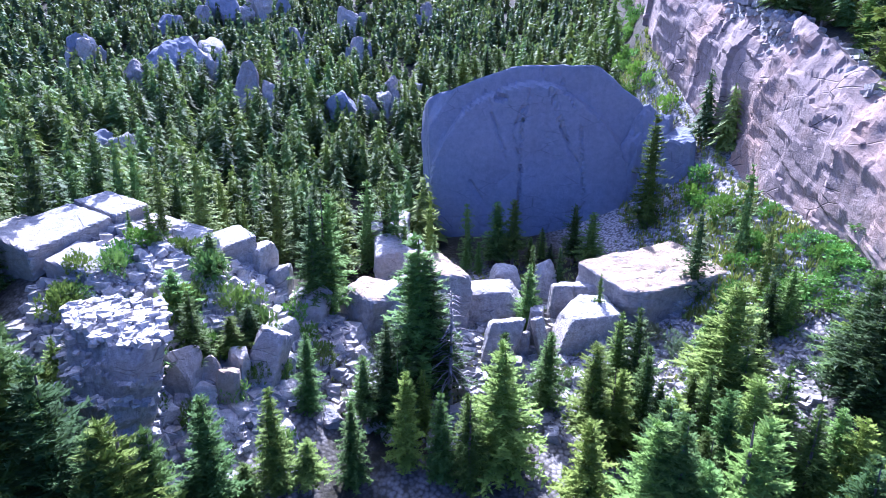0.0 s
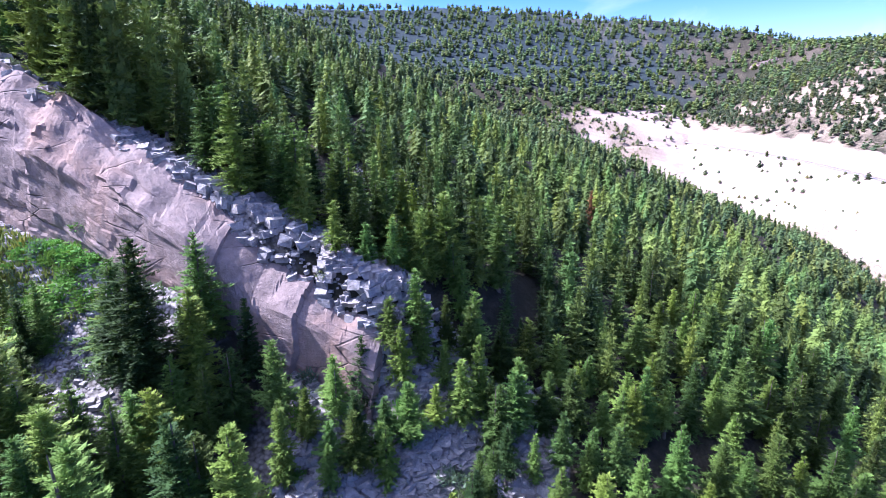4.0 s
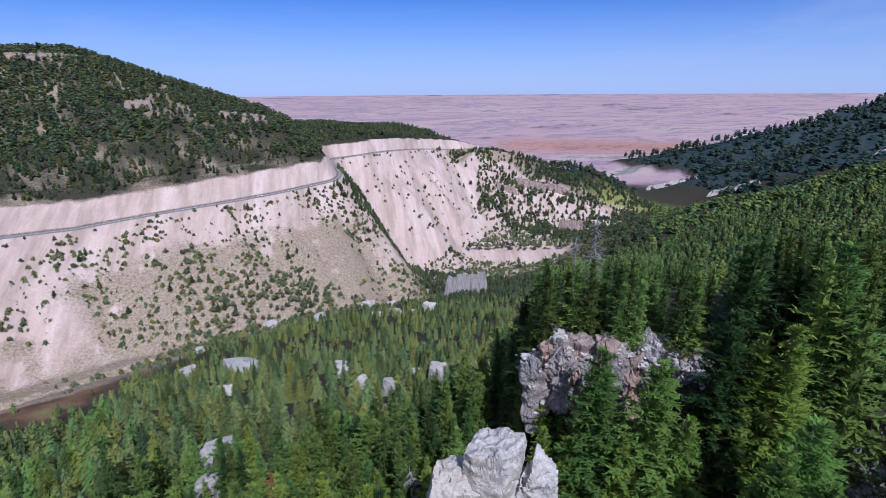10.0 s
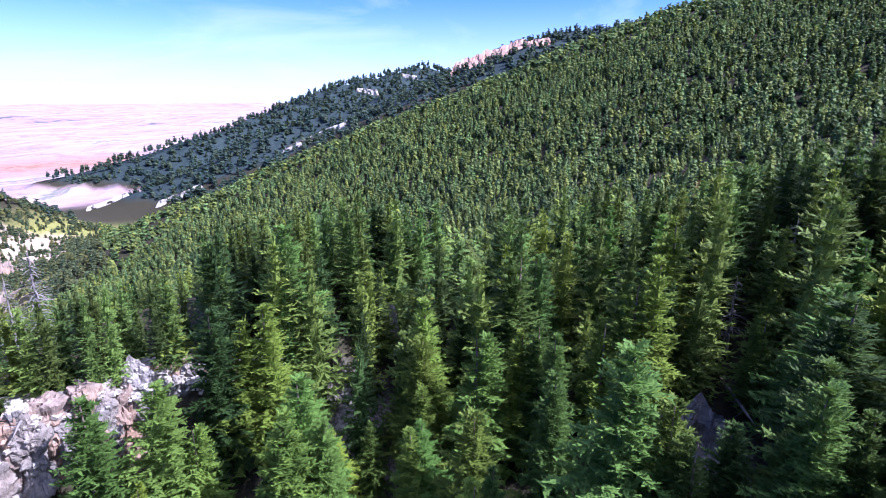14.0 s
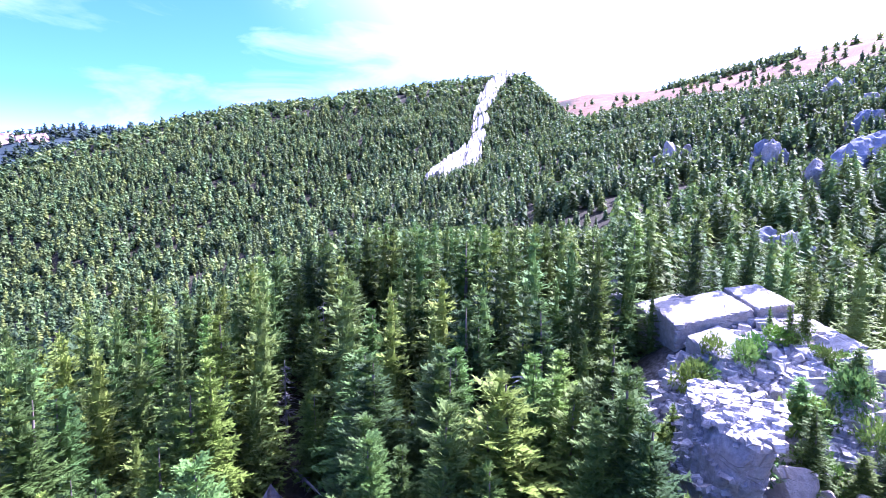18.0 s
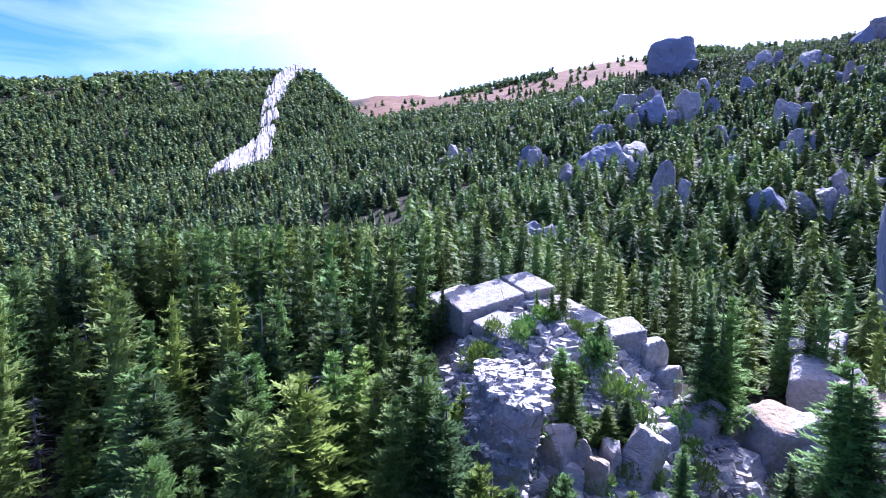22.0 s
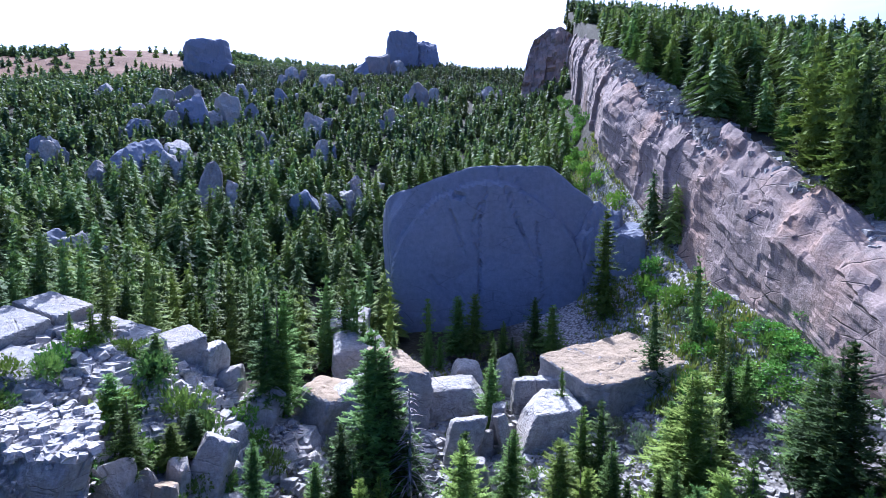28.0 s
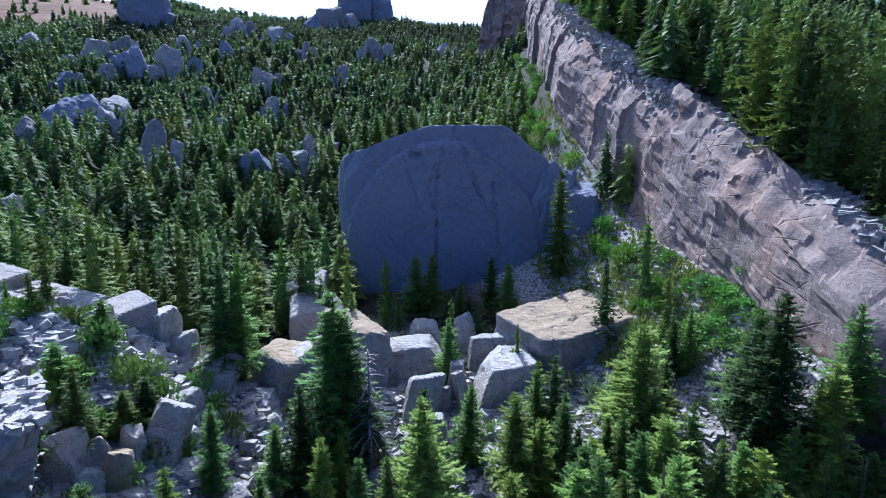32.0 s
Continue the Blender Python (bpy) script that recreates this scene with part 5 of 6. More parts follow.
# blue and dark rock colours here stand in for the boulders' shaded sides
UP = "weathered grey limestone boulder standing among firs"
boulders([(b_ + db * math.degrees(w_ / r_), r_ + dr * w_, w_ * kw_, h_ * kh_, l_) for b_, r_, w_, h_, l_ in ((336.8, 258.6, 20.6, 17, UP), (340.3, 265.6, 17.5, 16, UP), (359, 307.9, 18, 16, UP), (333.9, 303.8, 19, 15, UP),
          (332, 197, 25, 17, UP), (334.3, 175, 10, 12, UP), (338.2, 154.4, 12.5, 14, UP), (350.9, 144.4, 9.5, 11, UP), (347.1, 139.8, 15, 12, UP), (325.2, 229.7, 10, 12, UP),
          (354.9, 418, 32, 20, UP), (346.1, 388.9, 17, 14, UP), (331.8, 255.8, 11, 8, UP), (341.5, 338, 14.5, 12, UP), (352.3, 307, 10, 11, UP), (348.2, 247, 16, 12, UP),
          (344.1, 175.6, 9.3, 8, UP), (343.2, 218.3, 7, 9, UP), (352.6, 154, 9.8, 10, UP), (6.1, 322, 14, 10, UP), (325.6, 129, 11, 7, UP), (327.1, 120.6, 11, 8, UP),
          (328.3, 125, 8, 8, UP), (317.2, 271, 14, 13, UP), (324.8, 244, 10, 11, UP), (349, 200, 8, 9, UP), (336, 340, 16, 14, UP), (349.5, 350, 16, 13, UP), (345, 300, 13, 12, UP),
          (330, 350, 12, 12, UP), (356, 250, 10, 10, UP)) for db, dr, kw_, kh_ in ((0, 0, 0.66, 0.95), (0.42, 0.12, 0.42, 0.72), (-0.40, -0.2, 0.38, 0.55))], "boulders up the slope", (ROCK_BLUE_SHADE, ROCK_GREY, ROCK_DARK_SHADE, ROCK_GREY), 200, lean=22, cuts=12, level=4, power=60, rough=0.05, low=0.40)
# the tor and the tower on the skyline, their shaded sides put into the rock colour
rock("rock_tower", "huge grey limestone tor on the skyline", 338.6, 445, (37, 30, 52), 262, ROCK_BLUE_SHADE, top=113, turn=10, cuts=6, level=5, strata=5)
rock("rock_tower", "tall pale limestone tower on the skyline", 357.0, 470, (27, 24, 46), 260, ROCK_BLUE_SHADE, top=134, turn=8, cuts=2, level=5, strata=6)
rock("rock_tower", "lower shoulder of the limestone tower", 359.6, 474, (25, 20, 42), 261, ROCK_BLUE_SHADE, top=129, turn=-8, cuts=5, level=5, strata=6)
VAL = "pale limestone boulder in the valley forest"
boulders(((169.2, 190, 12, 7, "large blue-grey limestone boulder in the valley forest"), (167.1, 156, 6, 3, VAL), (164.1, 275, 8.4, 5.5, VAL), (172.7, 380, 11, 6, VAL), (185.4, 128, 5.5, 5, VAL),
          (188.8, 142, 6, 4, VAL), (191.2, 137, 6, 6.5, VAL), (180, 162, 9, 4, VAL), (163.9, 77, 4, 5, VAL), (176, 72, 4, 4, VAL), (165.4, 96, 6, 5, VAL), (183.5, 420, 9, 6, VAL),
          (186.5, 330, 9, 5, VAL), (190.5, 326, 10, 5, VAL), (188.6, 322, 6, 4, VAL), (184.2, 335, 7, 4, VAL), (165.4, 350, 6, 4, VAL), (182, 140, 4, 4, VAL), (178, 330, 8, 6, VAL), (186, 410, 8, 5, VAL)), "boulders in the valley", (ROCK_GREY, ROCK_PALE), 300, cuts=10, level=4, rough=0.05)
def escarp(label, knots, mat, seed, group, n=60, m=14, joint=3.0, deep=6.0, back=0.0, name="crag", category="crag"):
    """A broken rock wall along knots of (bearing, distance, top, foot), facing the gully: jointed blocks, ragged top, closed behind."""
    K = np.array(knots, float)
    t = np.linspace(0, len(K) - 1, n)
    be, r, top, foot = (np.interp(t, np.arange(len(K)), K[:, c]) for c in range(4))
    px, py = polar(be, r)
    run = np.concatenate([[0], np.cumsum(np.hypot(np.diff(px), np.diff(py)))])
    h = top - foot
    endfall = np.minimum(sstep(0, 0.12, t / t[-1]), sstep(1, 0.88, t / t[-1])) * 0.6 + 0.4
    col = np.floor(run / joint + 0.4 * vnoise(run / joint / 2, 0, 0, seed))
    top = foot + h * endfall * (1 + 0.05 * hashed(col, col * 0, col * 0, seed) + 0.04 * vnoise(run / joint * 2, 0, 0, seed + 1))
    H = np.linspace(0, 1, m)
    RU, HH = np.meshgrid(run, H, indexing="ij")
    Z = foot[:, None] + (top - foot)[:, None] * HH
    warp_ = 0.5 * vnoise(RU / joint / 2, Z / joint, 0, seed + 2)
    cb, rb = np.floor(RU / joint + warp_), np.floor(Z / (joint * 0.55) + warp_)
    out_ = hashed(cb, cb * 0, cb * 0, seed + 3) * 0.35 * joint + hashed(cb, rb, cb * 0, seed + 4) * 0.22 * joint + fbm(RU / joint * 1.5, Z / joint, 0, seed + 5, 3) * 0.14 * joint - 0.35 * joint * HH - back * (Z - foot[:, None])
    ux, uy = polar(be, 1.0)
    X, Y = px[:, None] - ux[:, None] * out_, py[:, None] - uy[:, None] * out_
    V = np.stack([X, Y, Z], -1).reshape(-1, 3)
    V = np.vstack([V, np.stack([px + ux * deep, py + uy * deep, top - 0.25 * (top - foot)], 1), np.stack([px + ux * deep, py + uy * deep, foot], 1)])
    i_, j_ = np.meshgrid(np.arange(n - 1), np.arange(m - 1), indexing="ij")
    a_ = (i_ * m + j_).ravel()
    k_ = np.arange(n - 1)
    tp, b1, b2 = k_ * m + m - 1, n * m + k_, n * m + n + k_
    T = [np.stack([a_, a_ + m, a_ + m + 1], 1), np.stack([a_, a_ + m + 1, a_ + 1], 1), np.stack([tp, tp + m, b1 + 1], 1), np.stack([tp, b1 + 1, b1], 1), np.stack([b1, b1 + 1, b2 + 1], 1), np.stack([b1, b2 + 1, b2], 1)]
    for e in (0, n - 1):
        c_ = e * m + np.arange(m - 1)
        T.append(np.stack([c_, c_ + 1, np.full(m - 1, n * m + e)], 1))
        T.append(np.array([[e * m, n * m + e, n * m + n + e]]))
    return tagged(new(name, trimesh(name, V, np.vstack(T), mat, False)), label, category, group)


def level_knots(b0, b1, r, w_steps, rise, sink):
    """Knots along an arc of hillside, standing rise above the ground."""
    bs_ = np.linspace(b0, b1, w_steps)
    gx_, gy_ = polar(bs_, np.full(w_steps, float(r)))
    g_ = ground_z(gx_, gy_, False)
    return [(float(b_), float(r), float(z_) + rise, float(z_) - sink) for b_, z_ in zip(bs_, g_)]


# crags
escarp("jagged grey limestone crag on the skyline above the cliff", ((9.6, 292, 70, 50), (10.8, 292, 81, 50), (12.2, 290, 87, 50), (13.8, 288, 87, 50), (15, 286, 80, 50), (16.2, 284, 77, 50)), ROCK_CLIFF, 460, "crags round the gully", n=80, m=20, joint=5.5, deep=14, back=0.25)
CRAG = "pale limestone crag among firs on the far hillside"
for k, (be, r, w, h) in enumerate(((194.7, 446, 42, 30), (163.4, 676, 30, 17), (172.3, 655, 60, 17), (157, 806, 86, 12), (137.7, 662, 22, 24), (144.2, 655, 15, 25), (128.3, 602, 26, 13), (113.0, 1120, 60, 17), (109.5, 1130, 24, 14), (100, 1150, 50, 14), (201.7, 905, 60, 24), (204.6, 915, 50, 22), (199, 880, 40, 18), (206, 800, 40, 22))):
    half = math.degrees(w * 0.5 / r)
    # the first one is darkened by its material to look shaded
    escarp(CRAG if k else "grey limestone cliff above the valley floor, shade in its dark colour", level_knots(be - half, be + half, r, 4, h * 0.62, h * 0.5), ROCK_CLIFF if k else ROCK_DARK_SHADE, 340 + 10 * k, "far crags", n=int(14 + w * 0.5), m=10, joint=max(w * 0.055, 1.6), deep=w * 0.3, back=0.3)
# rib of rock across the gully, and the pinnacle below the camera
RIB = "crags round the gully"
for k, (be, r, top, sz, lab) in enumerate(((192.6, 41.5, -33.0, (7.0, 6.5, 14), "pale limestone pinnacle with a sloping broken top"), (197.2, 42.5, -30.7, (4.6, 6, 14), "pale limestone pinnacle with a jagged top"), (202.6, 42, -33.0, (3.4, 4, 10), "low pale limestone knob"))):
    rock("crag", lab, be, r, sz, 380 + k, ROCK_PALE, top=top, turn=(k * 53) % 50 - 25, group=RIB, cuts=12, level=6, power=110, rough=0.035, strata=1.6, warp=0.2)
# every other buttress has its shade painted with the dark rock
near_crags = []
_cr = np.random.default_rng(404)
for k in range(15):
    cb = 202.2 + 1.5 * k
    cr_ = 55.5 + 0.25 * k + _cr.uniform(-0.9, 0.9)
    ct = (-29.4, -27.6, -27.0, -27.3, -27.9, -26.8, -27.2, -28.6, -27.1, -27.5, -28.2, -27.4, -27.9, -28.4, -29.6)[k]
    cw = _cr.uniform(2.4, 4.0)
    near_crags.append(rock("crag", ("grey limestone buttress under firs, shade in its dark colour", "broken pinkish limestone buttress with dark clefts")[k % 2], cb, cr_ + 1.5, (cw, _cr.uniform(3, 5), _cr.uniform(8.5, 11)), 404 + k, (ROCK_DARK_SHADE, ROCK_CLIFF)[k % 2], top=ct,
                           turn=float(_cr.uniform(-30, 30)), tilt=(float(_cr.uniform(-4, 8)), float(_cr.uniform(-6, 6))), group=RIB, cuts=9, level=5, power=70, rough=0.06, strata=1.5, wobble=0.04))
escarp("pale broken limestone knob among firs", ((237.0, 66, -28.4, -35), (239.6, 66, -25.8, -35), (242.2, 66, -28, -35)), ROCK_GREY, 420, RIB, n=40, m=16, joint=1.3, deep=4)
escarp("dark pitted limestone knob under a pine", ((270.6, 46, -29, -37), (273.5, 46, -26.5, -37), (276, 46.5, -25.2, -37), (279.4, 46, -28.6, -37)), ROCK_DARK_SHADE, 430, RIB, n=60, m=18, joint=1.4, deep=4)
escarp("broken limestone ledge at the forest edge", ((309.5, 72, -13.5, -22), (312, 72, -10.2, -22), (315, 70, -10.8, -22)), ROCK_GREY, 440, RIB, n=50, m=18, joint=1.6, deep=4)
escarp("low broken ledge among firs", ((302.5, 64, -19, -25), (305, 64, -17.5, -25), (307.5, 63, -18.6, -25)), ROCK_GREY, 450, RIB, n=40, m=14, joint=1.4, deep=3)
# ---- the cliff ----
def cliff(name, y0, y1, n, m, label, amp=1.0):
    """A limestone wall along the foot of the forested slope, with bedding, joints and buttresses; closed at the back."""
    ys = np.linspace(y0, y1, n)
    f, b = cliff_foot(ys) - 4, cliff_top(ys) + 0.4 + 0.9 * fbm(ys / 7, 0, 0, 71, 3)
    hs = np.linspace(0, 1, m)
    Y, H = np.meshgrid(ys, hs, indexing="ij")
    Z = f[:, None] + (b - f)[:, None] * H
    lean = 1.2 * H + 3.6 * np.maximum(H - 0.62, 0) / 0.38 * np.maximum(H - 0.62, 0) / 0.38
    warp = fbm(Y / 8, Z / 8, 0, 61, 3) * 2.0
    slant = Y + 0.35 * Z + warp
    butt = np.floor(slant / 11.0)
    step_ = hashed(butt, butt * 0, butt * 0, 63) * 1.2 + np.abs(np.mod(slant / 11.0, 1) - 0.5) * 0.4
    fine_b = np.floor((Y + 0.35 * Z + warp * 0.8) / 4.2)
    bed_b = np.floor((Z - 0.45 * Y + 0.5 * warp) / 1.9)
    blocks = hashed(fine_b, bed_b, bed_b * 0, 67) * 0.34 + hashed(bed_b, bed_b * 0, bed_b * 0, 68) * 0.30 + np.maximum(vnoise(Y / 3.1, (Z - 0.45 * Y) / 1.1, 0, 69) - 0.35, 0) * 1.3
    rough_ = fbm(Y / 3.4, (Z - 0.4 * Y) / 2.2, 0.3, 47, 5) * 0.45
    swell = fbm(Y / 19, Z / 15, 0.8, 49, 2) * 0.8
    broken = 0.34 + 0.40 * sstep(0.55, 0.95, H)
    X = cliff_x(Y) - 2.0 + lean - amp * (step_ + blocks * broken + rough_ * broken + swell)
    Z = Z + amp * blocks * 0.4 * H + vnoise(Y / 1.8, Z / 2.5, 1.3, 53) * 0.35 * H
    front = np.stack([X, Y, Z], -1).reshape(-1, 3)
    i_, j_ = np.meshgrid(np.arange(n - 1), np.arange(m - 1), indexing="ij")
    a_ = i_ * m + j_
    T = [np.stack([a_, a_ + 1, a_ + m + 1], -1).reshape(-1, 3), np.stack([a_, a_ + m + 1, a_ + m], -1).reshape(-1, 3)]
    V = [front]
    back = np.stack([cliff_x(ys) + 7, ys, np.minimum(b, ground_z(cliff_x(ys) + 7, ys)) - 0.8], 1)
    o = len(front)
    V.append(back)
    tp = np.arange(n - 1) * m + m - 1
    bk = o + np.arange(n - 1)
    T += [np.stack([tp, bk, bk + 1], 1), np.stack([tp, bk + 1, tp + m], 1)]
    for e in (0, n - 1):
        col = e * m + np.arange(m - 1)
        bb = np.full(m - 1, o + e)
        T.append(np.stack([col, col + 1, bb], 1) if e else np.stack([col + 1, col, bb], 1))
    ob = new(name, trimesh(name, np.vstack(V), np.vstack(T), ROCK_CLIFF, False))
    return tagged(ob, label, "cliff", kind="structure")


cliff("cliff", 35.5, 330, 720, 60, "pinkish cream limestone cliff with ledges and rusty stains")
cliff("cliff", 20, 37, 110, 30, "grey lower limestone cliff below the forest", 0.5)


# ---- the road ----
def road_strip(name, half, lift, mat, label, p0, p1, offset=0.0):
    ps = np.linspace(p0, p1, 420)
    q0, z0 = road_q(ps), road_z(ps) + lift
    ua, va = polar(150, 1.0), polar(240, 1.0)
    rows_ = []
    for o, dz in ((-half, -0.6), (-half, 0), (half, 0), (half, -0.6)):
        q = q0 + offset + o
        rows_.append(np.stack([q * ua[0] + ps * va[0], q * ua[1] + ps * va[1], z0 + dz], 1))
    V = np.stack(rows_, 1).reshape(-1, 3)
    k = np.arange(len(ps) - 1)[:, None] * 4 + np.arange(3)[None]
    k = k.ravel()
    T = np.vstack([np.stack([k, k + 1, k + 5], 1), np.stack([k, k + 5, k + 4], 1)])
    return tagged(new(name, trimesh(name, V, T, mat, False)), label, "road", kind="structure")


def plain_material(name, a, b_, scale, rough=0.9):
    m, nt, b = material(name)
    col = ramp(nt, noise_of(nt, coords(nt), scale, 6, 0.65), [(0.3, a), (0.7, b_)])
    nt.links.new(col, b.inputs["Base Color"])
    b.inputs["Roughness"].default_value = rough
    return m


ASPHALT = plain_material("worn_asphalt", (0.13, 0.12, 0.115), (0.20, 0.185, 0.18), 0.4)
LINE_PAINT = plain_material("road_paint", (0.55, 0.52, 0.45), (0.75, 0.72, 0.66), 0.8)
road_strip("road", 4.2, 0.35, ASPHALT, "grey mountain road cut across the scree", -1000, 850)
road_strip("trim", 0.12, 0.37, LINE_PAINT, "pale centre line of the mountain road", -1000, 850)


# ---- the embankment below and above the road, in finer relief than the ground sheet ----
bp, bs = np.linspace(-735, 865, 470), np.concatenate([np.linspace(-142, -12, 48), np.linspace(-9, 34, 22), np.linspace(38, 62, 7)])
BP, BS = np.meshgrid(bp, bs, indexing="ij")
BQ = road_q(BP) + BS
_ua, _va = polar(150, 1.0), polar(240, 1.0)
BX, BY = BQ * _ua[0] + BP * _va[0], BQ * _ua[1] + BP * _va[1]
BZ = ground_z(BX.ravel(), BY.ravel(), False).reshape(BX.shape)
rills = np.abs(vnoise(BP / 9, BS / 90, 0, 81)) * 1.3 * sstep(-8, -25, BS) + vnoise(BP / 4, BS / 3, 0, 83) * 0.5 * sstep(-6, -12, BS)
ledges = hashed(np.floor((BS + 2 * vnoise(BP / 14, BS * 0, 0, 85)) / 5.0), np.floor(BP / 11), BP * 0, 87) * 0.8 * sstep(7, 12, BS) * sstep(34, 26, BS)
BZ = BZ + rills + ledges + fbm(BX / 40, BY / 40, seed=3) * 1.5 * sstep(-12, -50, BS) - 11.0 * (1 - bank_zone(BQ, BP))
bV = np.stack([BX, BY, BZ], -1).reshape(-1, 3)
nq = len(bs)
i_, j_ = np.meshgrid(np.arange(len(bp) - 1), np.arange(nq - 1), indexing="ij")
a_ = i_ * nq + j_
bT = np.vstack([np.stack([a_, a_ + 1, a_ + nq + 1], -1).reshape(-1, 3), np.stack([a_, a_ + nq + 1, a_ + nq], -1).reshape(-1, 3)])
face_n = np.cross(bV[bT[:, 1]] - bV[bT[:, 0]], bV[bT[:, 2]] - bV[bT[:, 0]])[:, 2]
bT[face_n < 0] = bT[face_n < 0][:, ::-1]
bcov = {k: np.asarray(v, float) * np.ones(len(bV)) for k, v in cover(bV[:, 0], bV[:, 1]).items()}
tagged(new("ground", trimesh("ground", bV, bT, GROUND, True, bcov)), "pale pinkish scree bank with a road bench cut into it", "scree", kind="structure")


# ---- loose stones ----
def stones(name, label, x, y, sizes, mat, seed, z=None):
    """Angular stones, many in one mesh."""
    rnd = np.random.default_rng(seed)
    z = ground_z(x, y) if z is None else z
    Vs, Ts, o = [], [], 0
    cube = np.array([(a_, b_, c_) for a_ in (-0.5, 0.5) for b_ in (-0.45, 0.45) for c_ in (-0.32, 0.32)])
    faces = np.array([(0, 1, 3), (0, 3, 2), (4, 6, 7), (4, 7, 5), (0, 4, 5), (0, 5, 1), (2, 3, 7), (2, 7, 6), (0, 2, 6), (0, 6, 4), (1, 5, 7), (1, 7, 3)])
    shapes = [(cube * rnd.uniform(0.55, 1.1, (8, 3)), faces) for k in range(6)]
    pick = rnd.integers(0, 6, len(x))
    for k, (sv, st) in enumerate(shapes):
        m = np.nonzero(pick == k)[0]
        if not len(m):
            continue
        a, b2 = rnd.uniform(0, 6.28, len(m))[:, None], rnd.uniform(-0.5, 0.5, len(m))[:, None]
        s = sizes[m][:, None]
        X0, Y0, Z0 = sv[None, :, 0] * s, sv[None, :, 1] * s, sv[None, :, 2] * s
        Y1, Z1 = Y0 * np.cos(b2) - Z0 * np.sin(b2), Y0 * np.sin(b2) + Z0 * np.cos(b2)
        X = X0 * np.cos(a) - Y1 * np.sin(a) + x[m][:, None]
        Y = X0 * np.sin(a) + Y1 * np.cos(a) + y[m][:, None]
        Vs.append(np.stack([X, Y, Z1 + z[m][:, None] + s * 0.12], -1).reshape(-1, 3))
        Ts.append((st[None] + (np.arange(len(m)) * len(sv))[:, None, None] + o).reshape(-1, 3))
        o += len(m) * len(sv)
    return tagged(new(name, trimesh(name, np.vstack(Vs), np.vstack(Ts), mat, False)), label, "stones", kind="stuff")


def strewn(n, cx, cy, rx, ry, lo, hi, seed):
    rnd = np.random.default_rng(seed)
    a, f = rnd.uniform(0, 6.28, n), np.sqrt(rnd.uniform(0, 1, n))
    return cx + np.cos(a) * f * rx, cy + np.sin(a) * f * ry, lo + (hi - lo) * rnd.uniform(0, 1, n) ** 3


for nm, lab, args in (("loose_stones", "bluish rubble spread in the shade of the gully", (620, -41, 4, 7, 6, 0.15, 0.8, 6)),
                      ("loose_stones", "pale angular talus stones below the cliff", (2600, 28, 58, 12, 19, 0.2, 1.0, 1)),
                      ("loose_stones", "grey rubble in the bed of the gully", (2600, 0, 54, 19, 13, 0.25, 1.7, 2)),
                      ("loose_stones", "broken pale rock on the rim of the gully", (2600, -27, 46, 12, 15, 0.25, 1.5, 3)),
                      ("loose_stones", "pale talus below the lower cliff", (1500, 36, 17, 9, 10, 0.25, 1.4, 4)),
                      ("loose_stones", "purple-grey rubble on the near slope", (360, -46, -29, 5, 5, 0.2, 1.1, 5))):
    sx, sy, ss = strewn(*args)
    # stones lying in shade get it as a darker rock colour too
    stones(nm, lab, sx, sy, ss, ROCK_PALE if "broken" in lab else ROCK_DARK_SHADE if "shade" in lab else ROCK_GREY, 600 + args[-1])


_br = np.random.default_rng(655)
by2 = np.concatenate([_br.uniform(19, 60, 3200), _br.uniform(60, 170, 2800)])
stones("loose_stones", "broken white and grey rock along the brow of the cliff", cliff_x(by2) + _br.uniform(-0.8, 7.5, 6000), by2, 0.3 + 1.3 * _br.uniform(0, 1, 6000) ** 3, ROCK_GREY, 656)
tp2 = np.radians(_br.uniform(54, 84, 2400))
tr2 = _br.uniform(36, 50, 2400)
stones("loose_stones", "pale rubble between the firs below the lower cliff", np.sin(tp2) * tr2, np.cos(tp2) * tr2, 0.2 + 1.2 * _br.uniform(0, 1, 2400) ** 3, ROCK_GREY, 657)


def rubble_on(ob, n, lo, hi, seed, mat):
    """Loose stones lying on the upper faces of a rock."""
    rnd = np.random.default_rng(seed)
    me = ob.data
    me.calc_loop_triangles()
    m3 = ob.matrix_basis.to_3x3()
    up = [p_.center for p_ in me.polygons if (m3 @ p_.normal).z > 0.55]
    c = np.array([(ob.matrix_basis @ up[i_])[:] for i_ in rnd.integers(0, len(up), n)])
    rub = stones("rubble", "flat broken stones lying on an outcrop", c[:, 0] + rnd.normal(0, 0.3, n), c[:, 1] + rnd.normal(0, 0.3, n), lo + (hi - lo) * rnd.uniform(0, 1, n) ** 2, mat, seed, c[:, 2] - 0.1)
    rub.data.transform(ob.matrix_basis.inverted())
    rub.parent = ob
    del rub["category"]
    return rub


rubble_on(outcrop_a, 1500, 0.25, 0.95, 640, ROCK_PALE)
for k in range(0, 15, 2):
    rubble_on(near_crags[k], 70, 0.2, 0.8, 643 + 20 * k, ROCK_PALE)
crb = np.radians(_br.uniform(203.5, 226, 900))
crr = _br.uniform(57.5, 63, 900)
stones("loose_stones", "pale rubble on the shelf behind the crag", np.sin(crb) * crr, np.cos(crb) * crr, 0.25 + 0.9 * _br.uniform(0, 1, 900) ** 2, ROCK_PALE, 658)
rubble_on(outcrop_b, 300, 0.3, 1.2, 641, ROCK_GREY)


